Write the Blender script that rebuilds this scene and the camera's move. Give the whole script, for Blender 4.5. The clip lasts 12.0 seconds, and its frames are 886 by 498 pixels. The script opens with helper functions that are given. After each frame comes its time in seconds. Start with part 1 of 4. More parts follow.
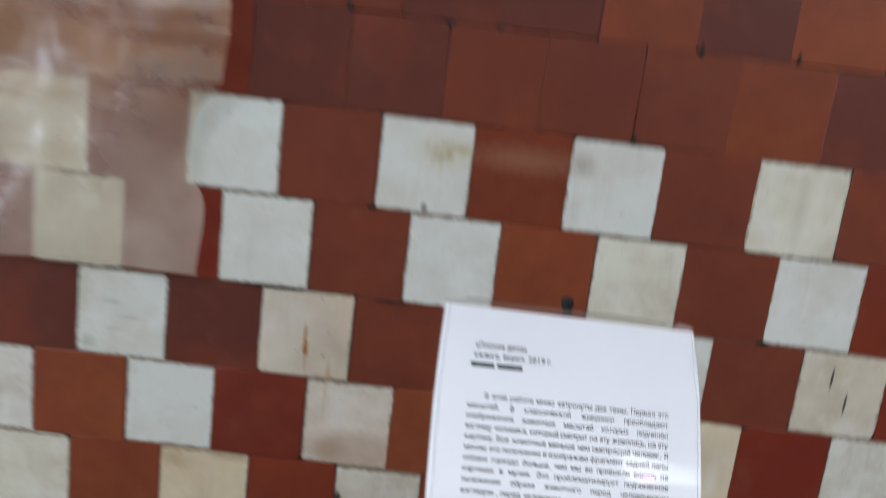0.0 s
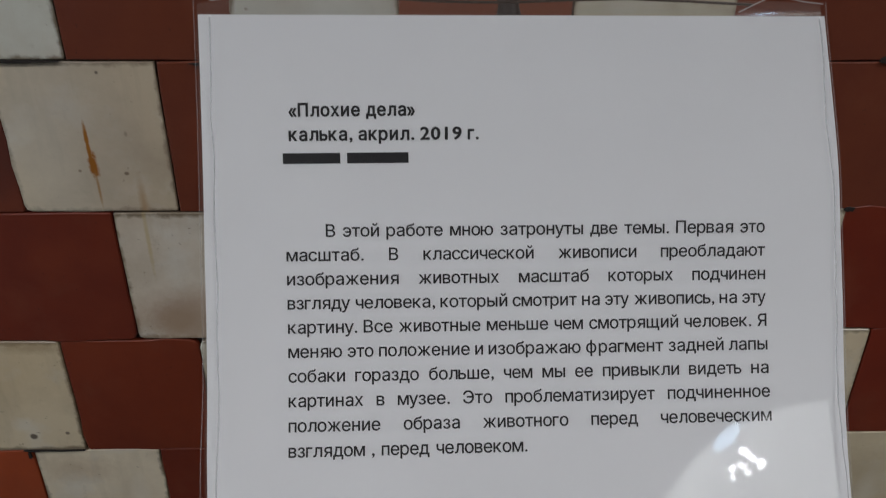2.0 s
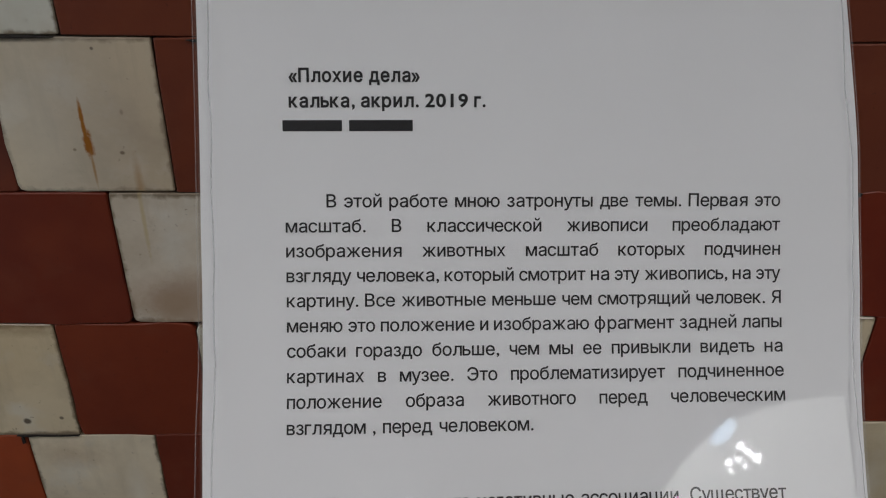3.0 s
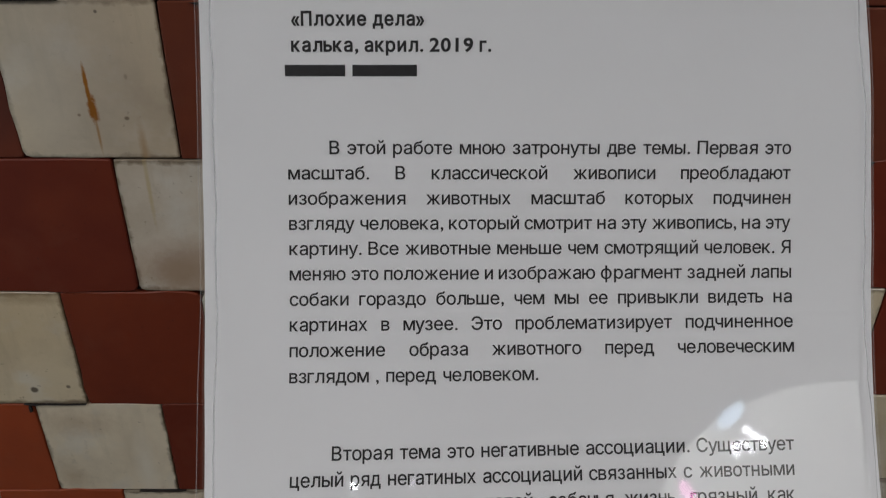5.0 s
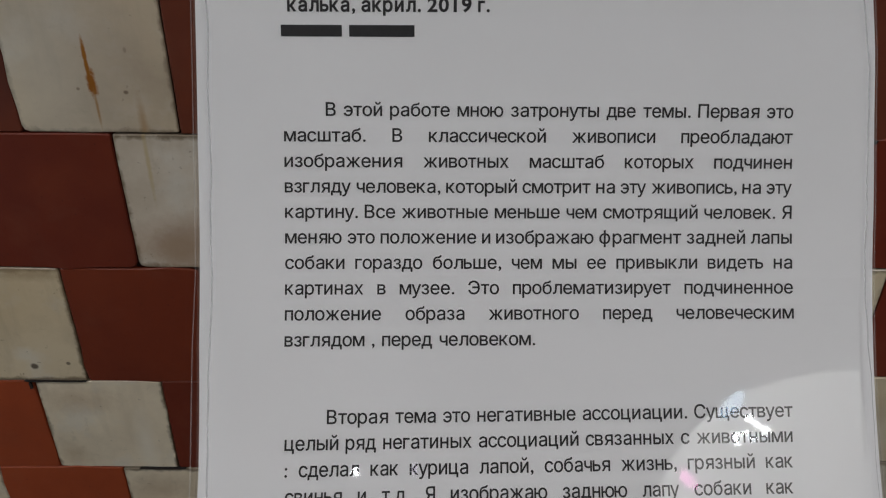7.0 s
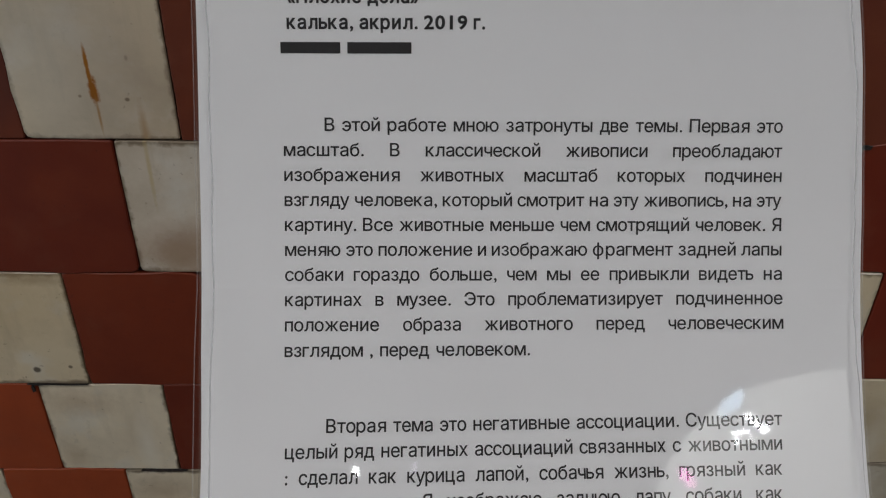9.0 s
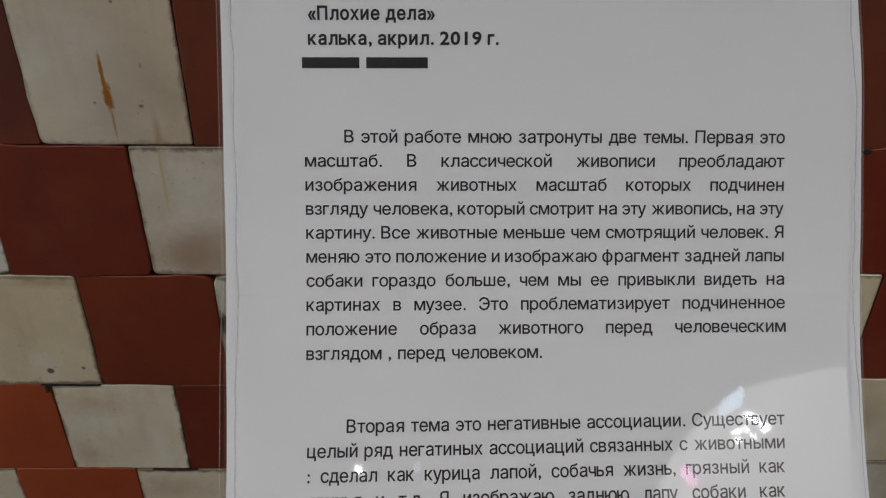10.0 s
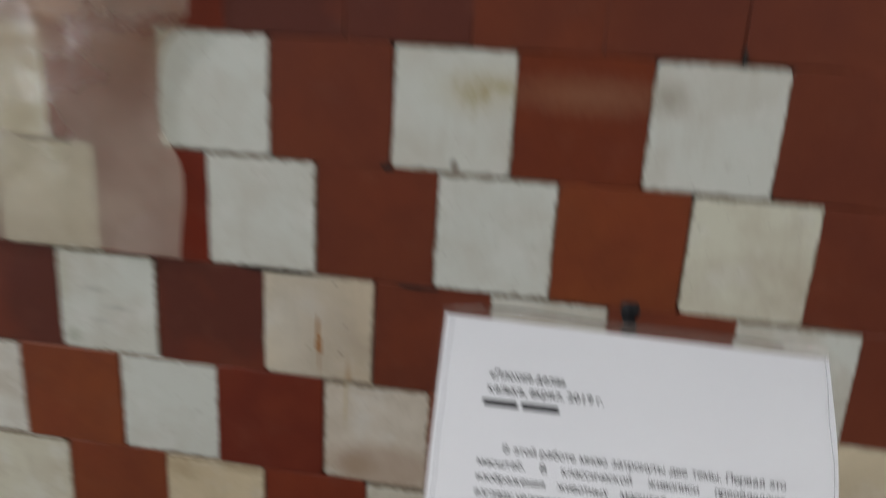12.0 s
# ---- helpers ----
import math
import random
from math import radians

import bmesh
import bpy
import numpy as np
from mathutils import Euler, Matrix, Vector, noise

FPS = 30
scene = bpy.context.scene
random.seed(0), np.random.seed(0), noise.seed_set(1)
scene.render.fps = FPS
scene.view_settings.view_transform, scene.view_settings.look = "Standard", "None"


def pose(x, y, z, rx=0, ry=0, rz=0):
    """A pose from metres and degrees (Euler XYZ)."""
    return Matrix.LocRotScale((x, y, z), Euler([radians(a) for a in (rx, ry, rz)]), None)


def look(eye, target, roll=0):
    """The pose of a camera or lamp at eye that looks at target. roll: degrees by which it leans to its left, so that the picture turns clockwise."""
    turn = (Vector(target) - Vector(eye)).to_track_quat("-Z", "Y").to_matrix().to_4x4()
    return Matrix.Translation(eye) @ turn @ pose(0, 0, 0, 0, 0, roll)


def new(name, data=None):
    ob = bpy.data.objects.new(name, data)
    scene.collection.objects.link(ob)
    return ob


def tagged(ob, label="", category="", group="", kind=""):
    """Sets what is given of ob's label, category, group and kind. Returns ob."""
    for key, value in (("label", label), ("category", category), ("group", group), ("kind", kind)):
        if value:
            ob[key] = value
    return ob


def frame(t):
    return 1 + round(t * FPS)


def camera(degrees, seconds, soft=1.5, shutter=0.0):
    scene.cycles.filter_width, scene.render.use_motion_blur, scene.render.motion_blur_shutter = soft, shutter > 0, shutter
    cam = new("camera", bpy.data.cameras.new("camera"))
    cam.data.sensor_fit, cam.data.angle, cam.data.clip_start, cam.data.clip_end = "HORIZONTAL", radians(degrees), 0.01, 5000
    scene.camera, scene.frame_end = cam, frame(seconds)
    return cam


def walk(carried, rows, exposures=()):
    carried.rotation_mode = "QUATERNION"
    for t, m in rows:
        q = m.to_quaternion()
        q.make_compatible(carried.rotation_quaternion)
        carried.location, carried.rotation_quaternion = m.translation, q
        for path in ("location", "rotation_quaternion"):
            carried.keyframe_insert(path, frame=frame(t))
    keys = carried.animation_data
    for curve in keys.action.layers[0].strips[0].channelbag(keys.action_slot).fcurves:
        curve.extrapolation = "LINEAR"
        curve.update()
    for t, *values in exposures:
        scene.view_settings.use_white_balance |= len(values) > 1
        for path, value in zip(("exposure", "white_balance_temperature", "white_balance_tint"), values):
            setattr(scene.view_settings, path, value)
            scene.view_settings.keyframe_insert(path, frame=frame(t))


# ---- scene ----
cam = camera(61.0, 12.0, soft=1.15, shutter=0.6)
EXPOSURES = [
    (0.0, 1.16, 5780, 10), (0.5, 0.72, 5750, 10), (1.0, 0.32, 5800, 11), (1.5, 0.19, 6050, 11), (2.0, 0.17, 6250, 10), (3.0, 0.10, 6400, 10),
    (10.0, 0.09, 6450, 10), (11.0, 0.10, 6450, 10), (11.5, 0.12, 6450, 10), (12.0, 0.70, 6300, 10),
]
PATH = [
    (0, (0.056, 0.079, 1.336), (0.093, 2.039, 0.939), 7.0),
    (0.2, (0.083, 0.165, 1.311), (0.136, 2.092, 0.776), 6.0),
    (0.5, (0.108, 0.272, 1.271), (0.162, 2.154, 0.596), 4.8),
    (0.8, (0.117, 0.334, 1.244), (0.159, 2.174, 0.462), 2.7),
    (1, (0.129, 0.363, 1.239), (0.165, 2.183, 0.411), 1.7),
    (1.2, (0.143, 0.381, 1.241), (0.169, 2.189, 0.385), 0.8),
    (1.5, (0.145, 0.394, 1.224), (0.176, 2.189, 0.342), 0.2),
    (2, (0.145, 0.405, 1.22), (0.187, 2.187, 0.313), 0.3),
    (2.5, (0.145, 0.406, 1.209), (0.193, 2.184, 0.293), 0.7),
    (3, (0.143, 0.409, 1.21), (0.191, 2.184, 0.29), 0.8),
    (3.2, (0.145, 0.409, 1.208), (0.192, 2.186, 0.29), 0.8),
    (4.8, (0.145, 0.407, 1.201), (0.176, 2.166, 0.25), 0.6),
    (5, (0.144, 0.406, 1.198), (0.173, 2.165, 0.246), 0.7),
    (5.5, (0.146, 0.408, 1.196), (0.174, 2.164, 0.239), 0.8),
    (6, (0.146, 0.409, 1.195), (0.172, 2.162, 0.232), 0.8),
    (6.5, (0.145, 0.407, 1.193), (0.169, 2.157, 0.224), 0.9),
    (7, (0.146, 0.404, 1.19), (0.167, 2.149, 0.214), 0.9),
    (7.5, (0.147, 0.403, 1.19), (0.167, 2.147, 0.212), 0.9),
    (7.7, (0.147, 0.403, 1.193), (0.168, 2.148, 0.216), 0.9),
    (9.3, (0.147, 0.401, 1.198), (0.167, 2.144, 0.217), 0.8),
    (9.5, (0.146, 0.4, 1.2), (0.165, 2.143, 0.219), 0.8),
    (10, (0.142, 0.395, 1.203), (0.162, 2.137, 0.22), 0.7),
    (10.5, (0.142, 0.389, 1.2), (0.162, 2.131, 0.219), 0.8),
    (10.8, (0.145, 0.382, 1.203), (0.177, 2.122, 0.218), 1.7),
    (11, (0.145, 0.377, 1.206), (0.182, 2.121, 0.228), 2.2),
    (11.2, (0.142, 0.369, 1.212), (0.171, 2.132, 0.267), 2.2),
    (11.5, (0.13, 0.353, 1.244), (0.107, 2.161, 0.39), 2.5),
    (11.8, (0.126, 0.324, 1.294), (-0.026, 2.182, 0.57), 2.5),
    (12, (0.1245, 0.272, 1.331), (-0.149, 2.166, 0.745), 3.4),
]
walk(cam, [(t, look(eye, target, roll)) for t, eye, target, roll in PATH], EXPOSURES)

# ---- light ----
world = bpy.data.worlds.new("room_world")
scene.world = world
world.use_nodes = True
world.node_tree.nodes["Background"].inputs["Color"].default_value = (0.6, 0.65, 0.7, 1)
world.node_tree.nodes["Background"].inputs["Strength"].default_value = 0.05


def area_light(name, place, target, width, height, watts, color):
    data = bpy.data.lights.new(name, "AREA")
    data.shape, data.size, data.size_y = "RECTANGLE", width, height
    data.energy, data.color = watts, color
    ob = new(name, data)
    ob.matrix_world = look(place, target)
    return ob


CEIL = 3.2
# overhead fill, added out of view as the room's main light
area_light("overhead_fill_light", (-1.9, -0.5, CEIL - 0.09), (-1.9, -0.5, 0), 1.16, 0.46, 26.5, (1.0, 0.98, 0.955))
area_light("overhead_fill_light", (1.9, -0.5, CEIL - 0.09), (1.9, -0.5, 0), 1.16, 0.46, 26.5, (1.0, 0.98, 0.955))
# cool fill from the west, an added source out of view
area_light("west_fill_light", (-3.02, -0.5, 1.75), (0.2, 0.6, 1.3), 1.0, 1.4, 12, (0.86, 0.94, 1.0))
# added lamp that brightens the hall ceiling mirrored in the sleeve
area_light("hall_fill", (0.16, -2.9, 2.62), (2.3, -2.7, 4.0), 0.5, 0.16, 325, (0.95, 0.98, 1.0))


# ---- materials ----
def material(name):
    m = bpy.data.materials.new(name)
    m.use_nodes = True
    t = m.node_tree
    return m, t, t.nodes["Principled BSDF"]


def node(t, kind, inputs=None, **props):
    n = t.nodes.new(kind)
    for k, v in props.items():
        setattr(n, k, v)
    for k, v in (inputs or {}).items():
        if isinstance(v, bpy.types.NodeSocket):
            t.links.new(v, n.inputs[k])
        else:
            n.inputs[k].default_value = v
    return n


def noise_tex(t, vector, scale, detail=4.0, rough=0.55):
    return node(t, "ShaderNodeTexNoise", {"Vector": vector, "Scale": scale, "Detail": detail, "Roughness": rough}).outputs["Fac"]


def ramp(t, fac, stops):
    n = node(t, "ShaderNodeValToRGB", {"Fac": fac})
    e = n.color_ramp.elements
    while len(e) < len(stops):
        e.new(0.5)
    for el, (p, c) in zip(e, stops):
        el.position, el.color = p, (*c, 1) if len(c) == 3 else c
    return n.outputs["Color"]


def grey(t, fac, lo, hi, a=0.0, b=1.0):
    return node(t, "ShaderNodeMapRange", {"Value": fac, "From Min": lo, "From Max": hi, "To Min": a, "To Max": b}).outputs["Result"]


def mixc(t, fac, a, b, mode="MIX"):
    n = node(t, "ShaderNodeMix", data_type="RGBA", blend_type=mode)
    for key, v in ((0, fac), (6, a), (7, b)):
        if isinstance(v, bpy.types.NodeSocket):
            t.links.new(v, n.inputs[key])
        else:
            n.inputs[key].default_value = v if key == 0 else (*v, 1)
    return n.outputs[2]


def maths(t, op, a, b=0.0):
    n = node(t, "ShaderNodeMath", operation=op)
    for k, v in ((0, a), (1, b)):
        if isinstance(v, bpy.types.NodeSocket):
            t.links.new(v, n.inputs[k])
        else:
            n.inputs[k].default_value = v
    return n.outputs[0]


def shifted(t, coord, rnd):
    """Object coordinates moved by the object's own random number, so that no two pieces look alike."""
    far = node(t, "ShaderNodeVectorMath", {0: (37.0, 11.0, 53.0), "Scale": rnd}, operation="SCALE").outputs[0]
    return node(t, "ShaderNodeVectorMath", {0: coord, 1: far}, operation="ADD").outputs[0]


def bump(t, height, strength, distance):
    return node(t, "ShaderNodeBump", {"Height": height, "Strength": strength, "Distance": distance}).outputs["Normal"]


def plain(name, color, rough=0.5, metal=0.0, vary=0.15, scale=30.0, relief=0.1):
    m, t, p = material(name)
    co = node(t, "ShaderNodeTexCoord").outputs["Object"]
    f = noise_tex(t, co, scale)
    dark = tuple(c * (1 - vary) for c in color)
    light = tuple(min(1, c * (1 + vary)) for c in color)
    t.links.new(ramp(t, f, [(0.3, dark), (0.7, light)]), p.inputs["Base Color"])
    p.inputs["Roughness"].default_value, p.inputs["Metallic"].default_value = rough, metal
    t.links.new(bump(t, noise_tex(t, co, scale * 6), relief, 0.001), p.inputs["Normal"])
    return m


def spot_mask(t, x, z, cx, cz, rx, rz, wobble, soft=0.35):
    """1 inside a ragged ellipse on the tile's face, 0 outside."""
    dx = maths(t, "DIVIDE", maths(t, "SUBTRACT", x, cx), rx)
    dz = maths(t, "DIVIDE", maths(t, "SUBTRACT", z, cz), rz)
    r = maths(t, "SQRT", maths(t, "ADD", maths(t, "MULTIPLY", dx, dx), maths(t, "MULTIPLY", dz, dz)))
    r = maths(t, "ADD", r, wobble)
    return grey(t, r, 1.0 - soft, 1.0 + soft, 1.0, 0.0)


MIXED = ((0.55, 0.57, 0.52), (0.57, 0.52, 0.40), (0.55, 0.53, 0.45), (0.51, 0.46, 0.35), (0.60, 0.60, 0.55))
COOL = ((0.53, 0.545, 0.49), (0.56, 0.568, 0.51), (0.52, 0.528, 0.465))
SALLOW = ((0.55, 0.53, 0.42), (0.53, 0.49, 0.37), (0.57, 0.56, 0.45))
# cream lightened to offset the lamps' falloff low on the wall
LIFTED_CREAM = ((0.74, 0.655, 0.50), (0.77, 0.685, 0.53))
YELLOWED = ((0.60, 0.512, 0.355), (0.585, 0.495, 0.345))
WARMISH = ((0.59, 0.505, 0.365), (0.55, 0.465, 0.335))
GREYED = ((0.585, 0.525, 0.435), (0.565, 0.505, 0.415))


def white_tile_material(name, marks=(), tones=MIXED, dirt=0.6):
    """Cream glazed tile with crazing, grime at the rim; stains and painted-in reflections: (cx, cz, rx, rz, wobble,
    soft, strength, colour).
    """
    m, t, p = material(name)
    co = node(t, "ShaderNodeTexCoord").outputs["Object"]
    rnd = node(t, "ShaderNodeObjectInfo").outputs["Random"]
    v = shifted(t, co, rnd)
    base = ramp(t, rnd, [(i / (len(tones) - 1), c) for i, c in enumerate(tones)])
    cloud = grey(t, noise_tex(t, v, 17, 6, 0.62), 0.42, 0.68)
    col = mixc(t, maths(t, "MULTIPLY", cloud, 1.15 * dirt), base, (0.36, 0.295, 0.21))
    pale = grey(t, noise_tex(t, shifted(t, v, 0.37), 28, 4, 0.6), 0.52, 0.68)
    col = mixc(t, maths(t, "MULTIPLY", pale, 0.45), col, (0.62, 0.61, 0.56))
    blot = grey(t, noise_tex(t, shifted(t, v, 0.71), 75, 5, 0.7), 0.60, 0.72)
    col = mixc(t, maths(t, "MULTIPLY", blot, 0.28), col, (0.27, 0.24, 0.18))
    speck = grey(t, noise_tex(t, v, 260, 2, 0.5), 0.70, 0.78)
    col = mixc(t, maths(t, "MULTIPLY", speck, 0.55), col, (0.16, 0.12, 0.09))
    sep = node(t, "ShaderNodeSeparateXYZ", {0: co})
    x, z = sep.outputs["X"], sep.outputs["Z"]
    # worn rim, where the glaze thins
    ex = maths(t, "MAXIMUM", maths(t, "ABSOLUTE", x), maths(t, "ABSOLUTE", z))
    rim = grey(t, maths(t, "ADD", ex, maths(t, "MULTIPLY", noise_tex(t, v, 130, 4), 0.008)), 0.0492, 0.0518)
    col = mixc(t, maths(t, "MULTIPLY", rim, 0.85), col, (0.15, 0.11, 0.07))
    fine = maths(t, "SUBTRACT", noise_tex(t, v, 170, 5, 0.7), 0.5)
    # grime washed down the face in faint runs
    tall = node(t, "ShaderNodeVectorMath", {0: v, 1: (1.0, 1.0, 0.16)}, operation="MULTIPLY").outputs[0]
    runs = grey(t, noise_tex(t, tall, 62, 4, 0.6), 0.56, 0.70)
    col = mixc(t, maths(t, "MULTIPLY", runs, 0.5 * dirt), col, (0.33, 0.28, 0.20))
    for cx, cz, rx, rz, wob, soft, strength, c in marks:
        mask = spot_mask(t, x, z, cx, cz, rx, rz, maths(t, "MULTIPLY", fine, wob), soft)
        col = mixc(t, maths(t, "MULTIPLY", mask, strength), col, c)
    t.links.new(col, p.inputs["Base Color"])
    t.links.new(grey(t, cloud, 0, 1, 0.28, 0.5), p.inputs["Roughness"])
    p.inputs["Specular IOR Level"].default_value = 0.35
    h = maths(t, "ADD", noise_tex(t, v, 22, 2), maths(t, "MULTIPLY", noise_tex(t, v, 400, 3), 0.12))
    t.links.new(bump(t, h, 0.25, 0.0016), p.inputs["Normal"])
    return m


def red_tile_material(name, tones, marks=(), smoke=0.45):
    m, t, p = material(name)
    co = node(t, "ShaderNodeTexCoord").outputs["Object"]
    rnd = node(t, "ShaderNodeObjectInfo").outputs["Random"]
    v = shifted(t, co, rnd)
    col = ramp(t, rnd, [(i / (len(tones) - 1), c) for i, c in enumerate(tones)])
    cloud = grey(t, noise_tex(t, v, 14, 6, 0.65), 0.35, 0.7)
    col = mixc(t, maths(t, "MULTIPLY", cloud, smoke), col, (0.085, 0.015, 0.009))
    rosy = grey(t, noise_tex(t, shifted(t, v, 0.43), 9, 3), 0.52, 0.66)
    col = mixc(t, maths(t, "MULTIPLY", rosy, 0.35), col, (0.20, 0.044, 0.018))
    haze = grey(t, noise_tex(t, v, 24, 4, 0.6), 0.56, 0.78)
    col = mixc(t, maths(t, "MULTIPLY", haze, 0.14), col, (0.22, 0.10, 0.06))
    speck = grey(t, noise_tex(t, v, 300, 2, 0.5), 0.68, 0.8)
    col = mixc(t, maths(t, "MULTIPLY", speck, 0.4), col, (0.03, 0.012, 0.01))
    sep = node(t, "ShaderNodeSeparateXYZ", {0: co})
    fine = maths(t, "SUBTRACT", noise_tex(t, v, 150, 5, 0.7), 0.5)
    for cx, cz, rx, rz, wob, soft, strength, c in marks:
        mask = spot_mask(t, sep.outputs["X"], sep.outputs["Z"], cx, cz, rx, rz, maths(t, "MULTIPLY", fine, wob), soft)
        col = mixc(t, maths(t, "MULTIPLY", mask, strength), col, c)
    t.links.new(col, p.inputs["Base Color"])
    t.links.new(grey(t, cloud, 0, 1, 0.34, 0.56), p.inputs["Roughness"])
    p.inputs["Specular IOR Level"].default_value = 0.22
    h = maths(t, "ADD", noise_tex(t, v, 26, 2), maths(t, "MULTIPLY", noise_tex(t, v, 420, 3), 0.12))
    t.links.new(bump(t, h, 0.25, 0.0016), p.inputs["Normal"])
    return m


WHITE = white_tile_material("cream_glaze")
BLUISH = white_tile_material("bluish_white_glaze", (), COOL, 0.3)
GREENISH = white_tile_material("sallow_cream_glaze", (), SALLOW, 0.5)
RUST = white_tile_material("cream_glaze_rust", [
    (-0.022, 0.0, 0.030, 0.06, 0.5, 0.9, 0.45, (0.55, 0.54, 0.48)), (0.022, 0.005, 0.040, 0.055, 0.5, 0.9, 0.50, (0.34, 0.28, 0.22)),
    (0.0000, -0.006, 0.0012, 0.016, 1.5, 0.3, 1.0, (0.27, 0.105, 0.010)), (0.0010, -0.016, 0.0025, 0.008, 2.0, 0.3, 1.0, (0.25, 0.09, 0.008)),
    (0.0012, -0.033, 0.0008, 0.010, 1.0, 0.5, 0.8, (0.30, 0.16, 0.05)), (0.027, -0.043, 0.002, 0.014, 1.2, 0.7, 0.6, (0.34, 0.20, 0.08)),
    (0.020, -0.022, 0.0014, 0.0011, 0.6, 0.4, 0.8, (0.12, 0.08, 0.05)), (-0.008, -0.020, 0.0010, 0.0009, 0.6, 0.4, 0.7, (0.16, 0.11, 0.07)),
    (0.024, 0.004, 0.0009, 0.0016, 1.0, 0.4, 0.45, (0.16, 0.12, 0.09)), (0.014, 0.042, 0.0009, 0.0009, 0.6, 0.4, 0.8, (0.08, 0.06, 0.05))], WARMISH, 0.65)
BROWNED = white_tile_material("cream_glaze_browned", [
    (0.008, -0.031, 0.054, 0.022, 0.55, 0.32, 0.62, (0.35, 0.245, 0.175)), (-0.016, -0.033, 0.016, 0.012, 0.6, 0.6, 0.5, (0.28, 0.185, 0.11)),
    (-0.028, 0.030, 0.0013, 0.022, 1.0, 0.6, 0.6, (0.42, 0.32, 0.14))], GREYED, 0.6)
SMEARED = white_tile_material("cream_glaze_smeared", [
    (0.020, 0.018, 0.030, 0.013, 1.5, 0.8, 0.35, (0.40, 0.34, 0.18)), (0.001, 0.020, 0.0026, 0.008, 1.9, 0.8, 0.30, (0.32, 0.26, 0.10)),
    (0.009, 0.015, 0.0036, 0.009, 2.0, 0.8, 0.45, (0.30, 0.23, 0.07)), (0.016, 0.013, 0.0030, 0.011, 2.0, 0.8, 0.55, (0.29, 0.22, 0.06)),
    (0.024, 0.016, 0.0042, 0.009, 2.0, 0.8, 0.60, (0.29, 0.21, 0.06)), (0.037, 0.021, 0.0080, 0.005, 1.8, 0.8, 0.55, (0.31, 0.24, 0.08)),
    (0.004, -0.043, 0.003, 0.005, 1.2, 0.4, 0.85, (0.14, 0.10, 0.07))], COOL, 0.3)
SMUDGED = white_tile_material("cream_glaze_smudged", [
    (-0.036, -0.036, 0.007, 0.007, 1.3, 0.6, 0.55, (0.25, 0.25, 0.17)), (-0.012, 0.012, 0.010, 0.0022, 1.6, 0.6, 0.4, (0.28, 0.27, 0.24)),
    (0.010, -0.004, 0.012, 0.0020, 1.6, 0.6, 0.4, (0.28, 0.27, 0.24)), (-0.006, -0.018, 0.008, 0.0020, 1.6, 0.6, 0.35, (0.28, 0.27, 0.24)),
    (-0.042, 0.020, 0.004, 0.020, 1.3, 0.7, 0.35, (0.34, 0.32, 0.20))], COOL, 0.4)
STREAKED = white_tile_material("cream_glaze_streaked", [
    (0.004, 0.006, 0.006, 0.032, 0.9, 0.7, 0.40, (0.36, 0.34, 0.24)), (0.018, 0.0, 0.009, 0.045, 0.8, 0.8, 0.35, (0.62, 0.60, 0.50))], SALLOW, 0.45)
SCRATCHED = white_tile_material("cream_glaze_scratched", [
    (-0.012, 0.018, 0.0014, 0.012, 1.2, 0.3, 0.95, (0.03, 0.028, 0.025)), (0.008, -0.010, 0.0013, 0.012, 1.2, 0.3, 0.95, (0.03, 0.028, 0.025))])
DRIPPED = white_tile_material("cream_glaze_dripped", [
    (-0.044, 0.008, 0.0042, 0.009, 1.6, 0.3, 1.0, (0.04, 0.033, 0.025)), (-0.034, -0.026, 0.002, 0.021, 1.4, 0.5, 0.85, (0.42, 0.26, 0.06)),
    (0.0, -0.030, 0.002, 0.018, 1.4, 0.5, 0.75, (0.42, 0.28, 0.08))])
SPOTTED = white_tile_material("cream_glaze_spotted", [
    (-0.036, 0.020, 0.012, 0.010, 1.3, 0.7, 0.6, (0.25, 0.21, 0.15))], COOL, 0.3)
PITTED = white_tile_material("cream_glaze_pitted", [
    (0.012, -0.036, 0.0026, 0.0024, 0.8, 0.3, 0.95, (0.09, 0.07, 0.05)), (0.037, -0.033, 0.0016, 0.0014, 0.8, 0.3, 0.9, (0.14, 0.11, 0.08)),
    (-0.01, 0.03, 0.05, 0.03, 0.9, 0.8, 0.55, (0.44, 0.34, 0.20)), (-0.034, 0.036, 0.016, 0.010, 1.6, 0.7, 0.5, (0.28, 0.20, 0.11)), (0.03, 0.044, 0.02, 0.004, 1.6, 0.7, 0.5, (0.26, 0.18, 0.10))], YELLOWED, 0.5)
# the third ellipse paints in a pale wedge of reflected light
WARM = white_tile_material("cream_glaze_warm", [
    (0.0, 0.0, 0.06, 0.06, 0.9, 0.6, 0.45, (0.60, 0.52, 0.36)), (0.02, -0.01, 0.018, 0.03, 1.4, 0.8, 0.30, (0.32, 0.26, 0.17)), (0.024, -0.024, 0.007, 0.022, 1.2, 0.7, 0.55, (0.66, 0.62, 0.52)), (-0.012, 0.012, 0.03, 0.012, 1.5, 0.8, 0.3, (0.40, 0.33, 0.22))], YELLOWED, 0.4)
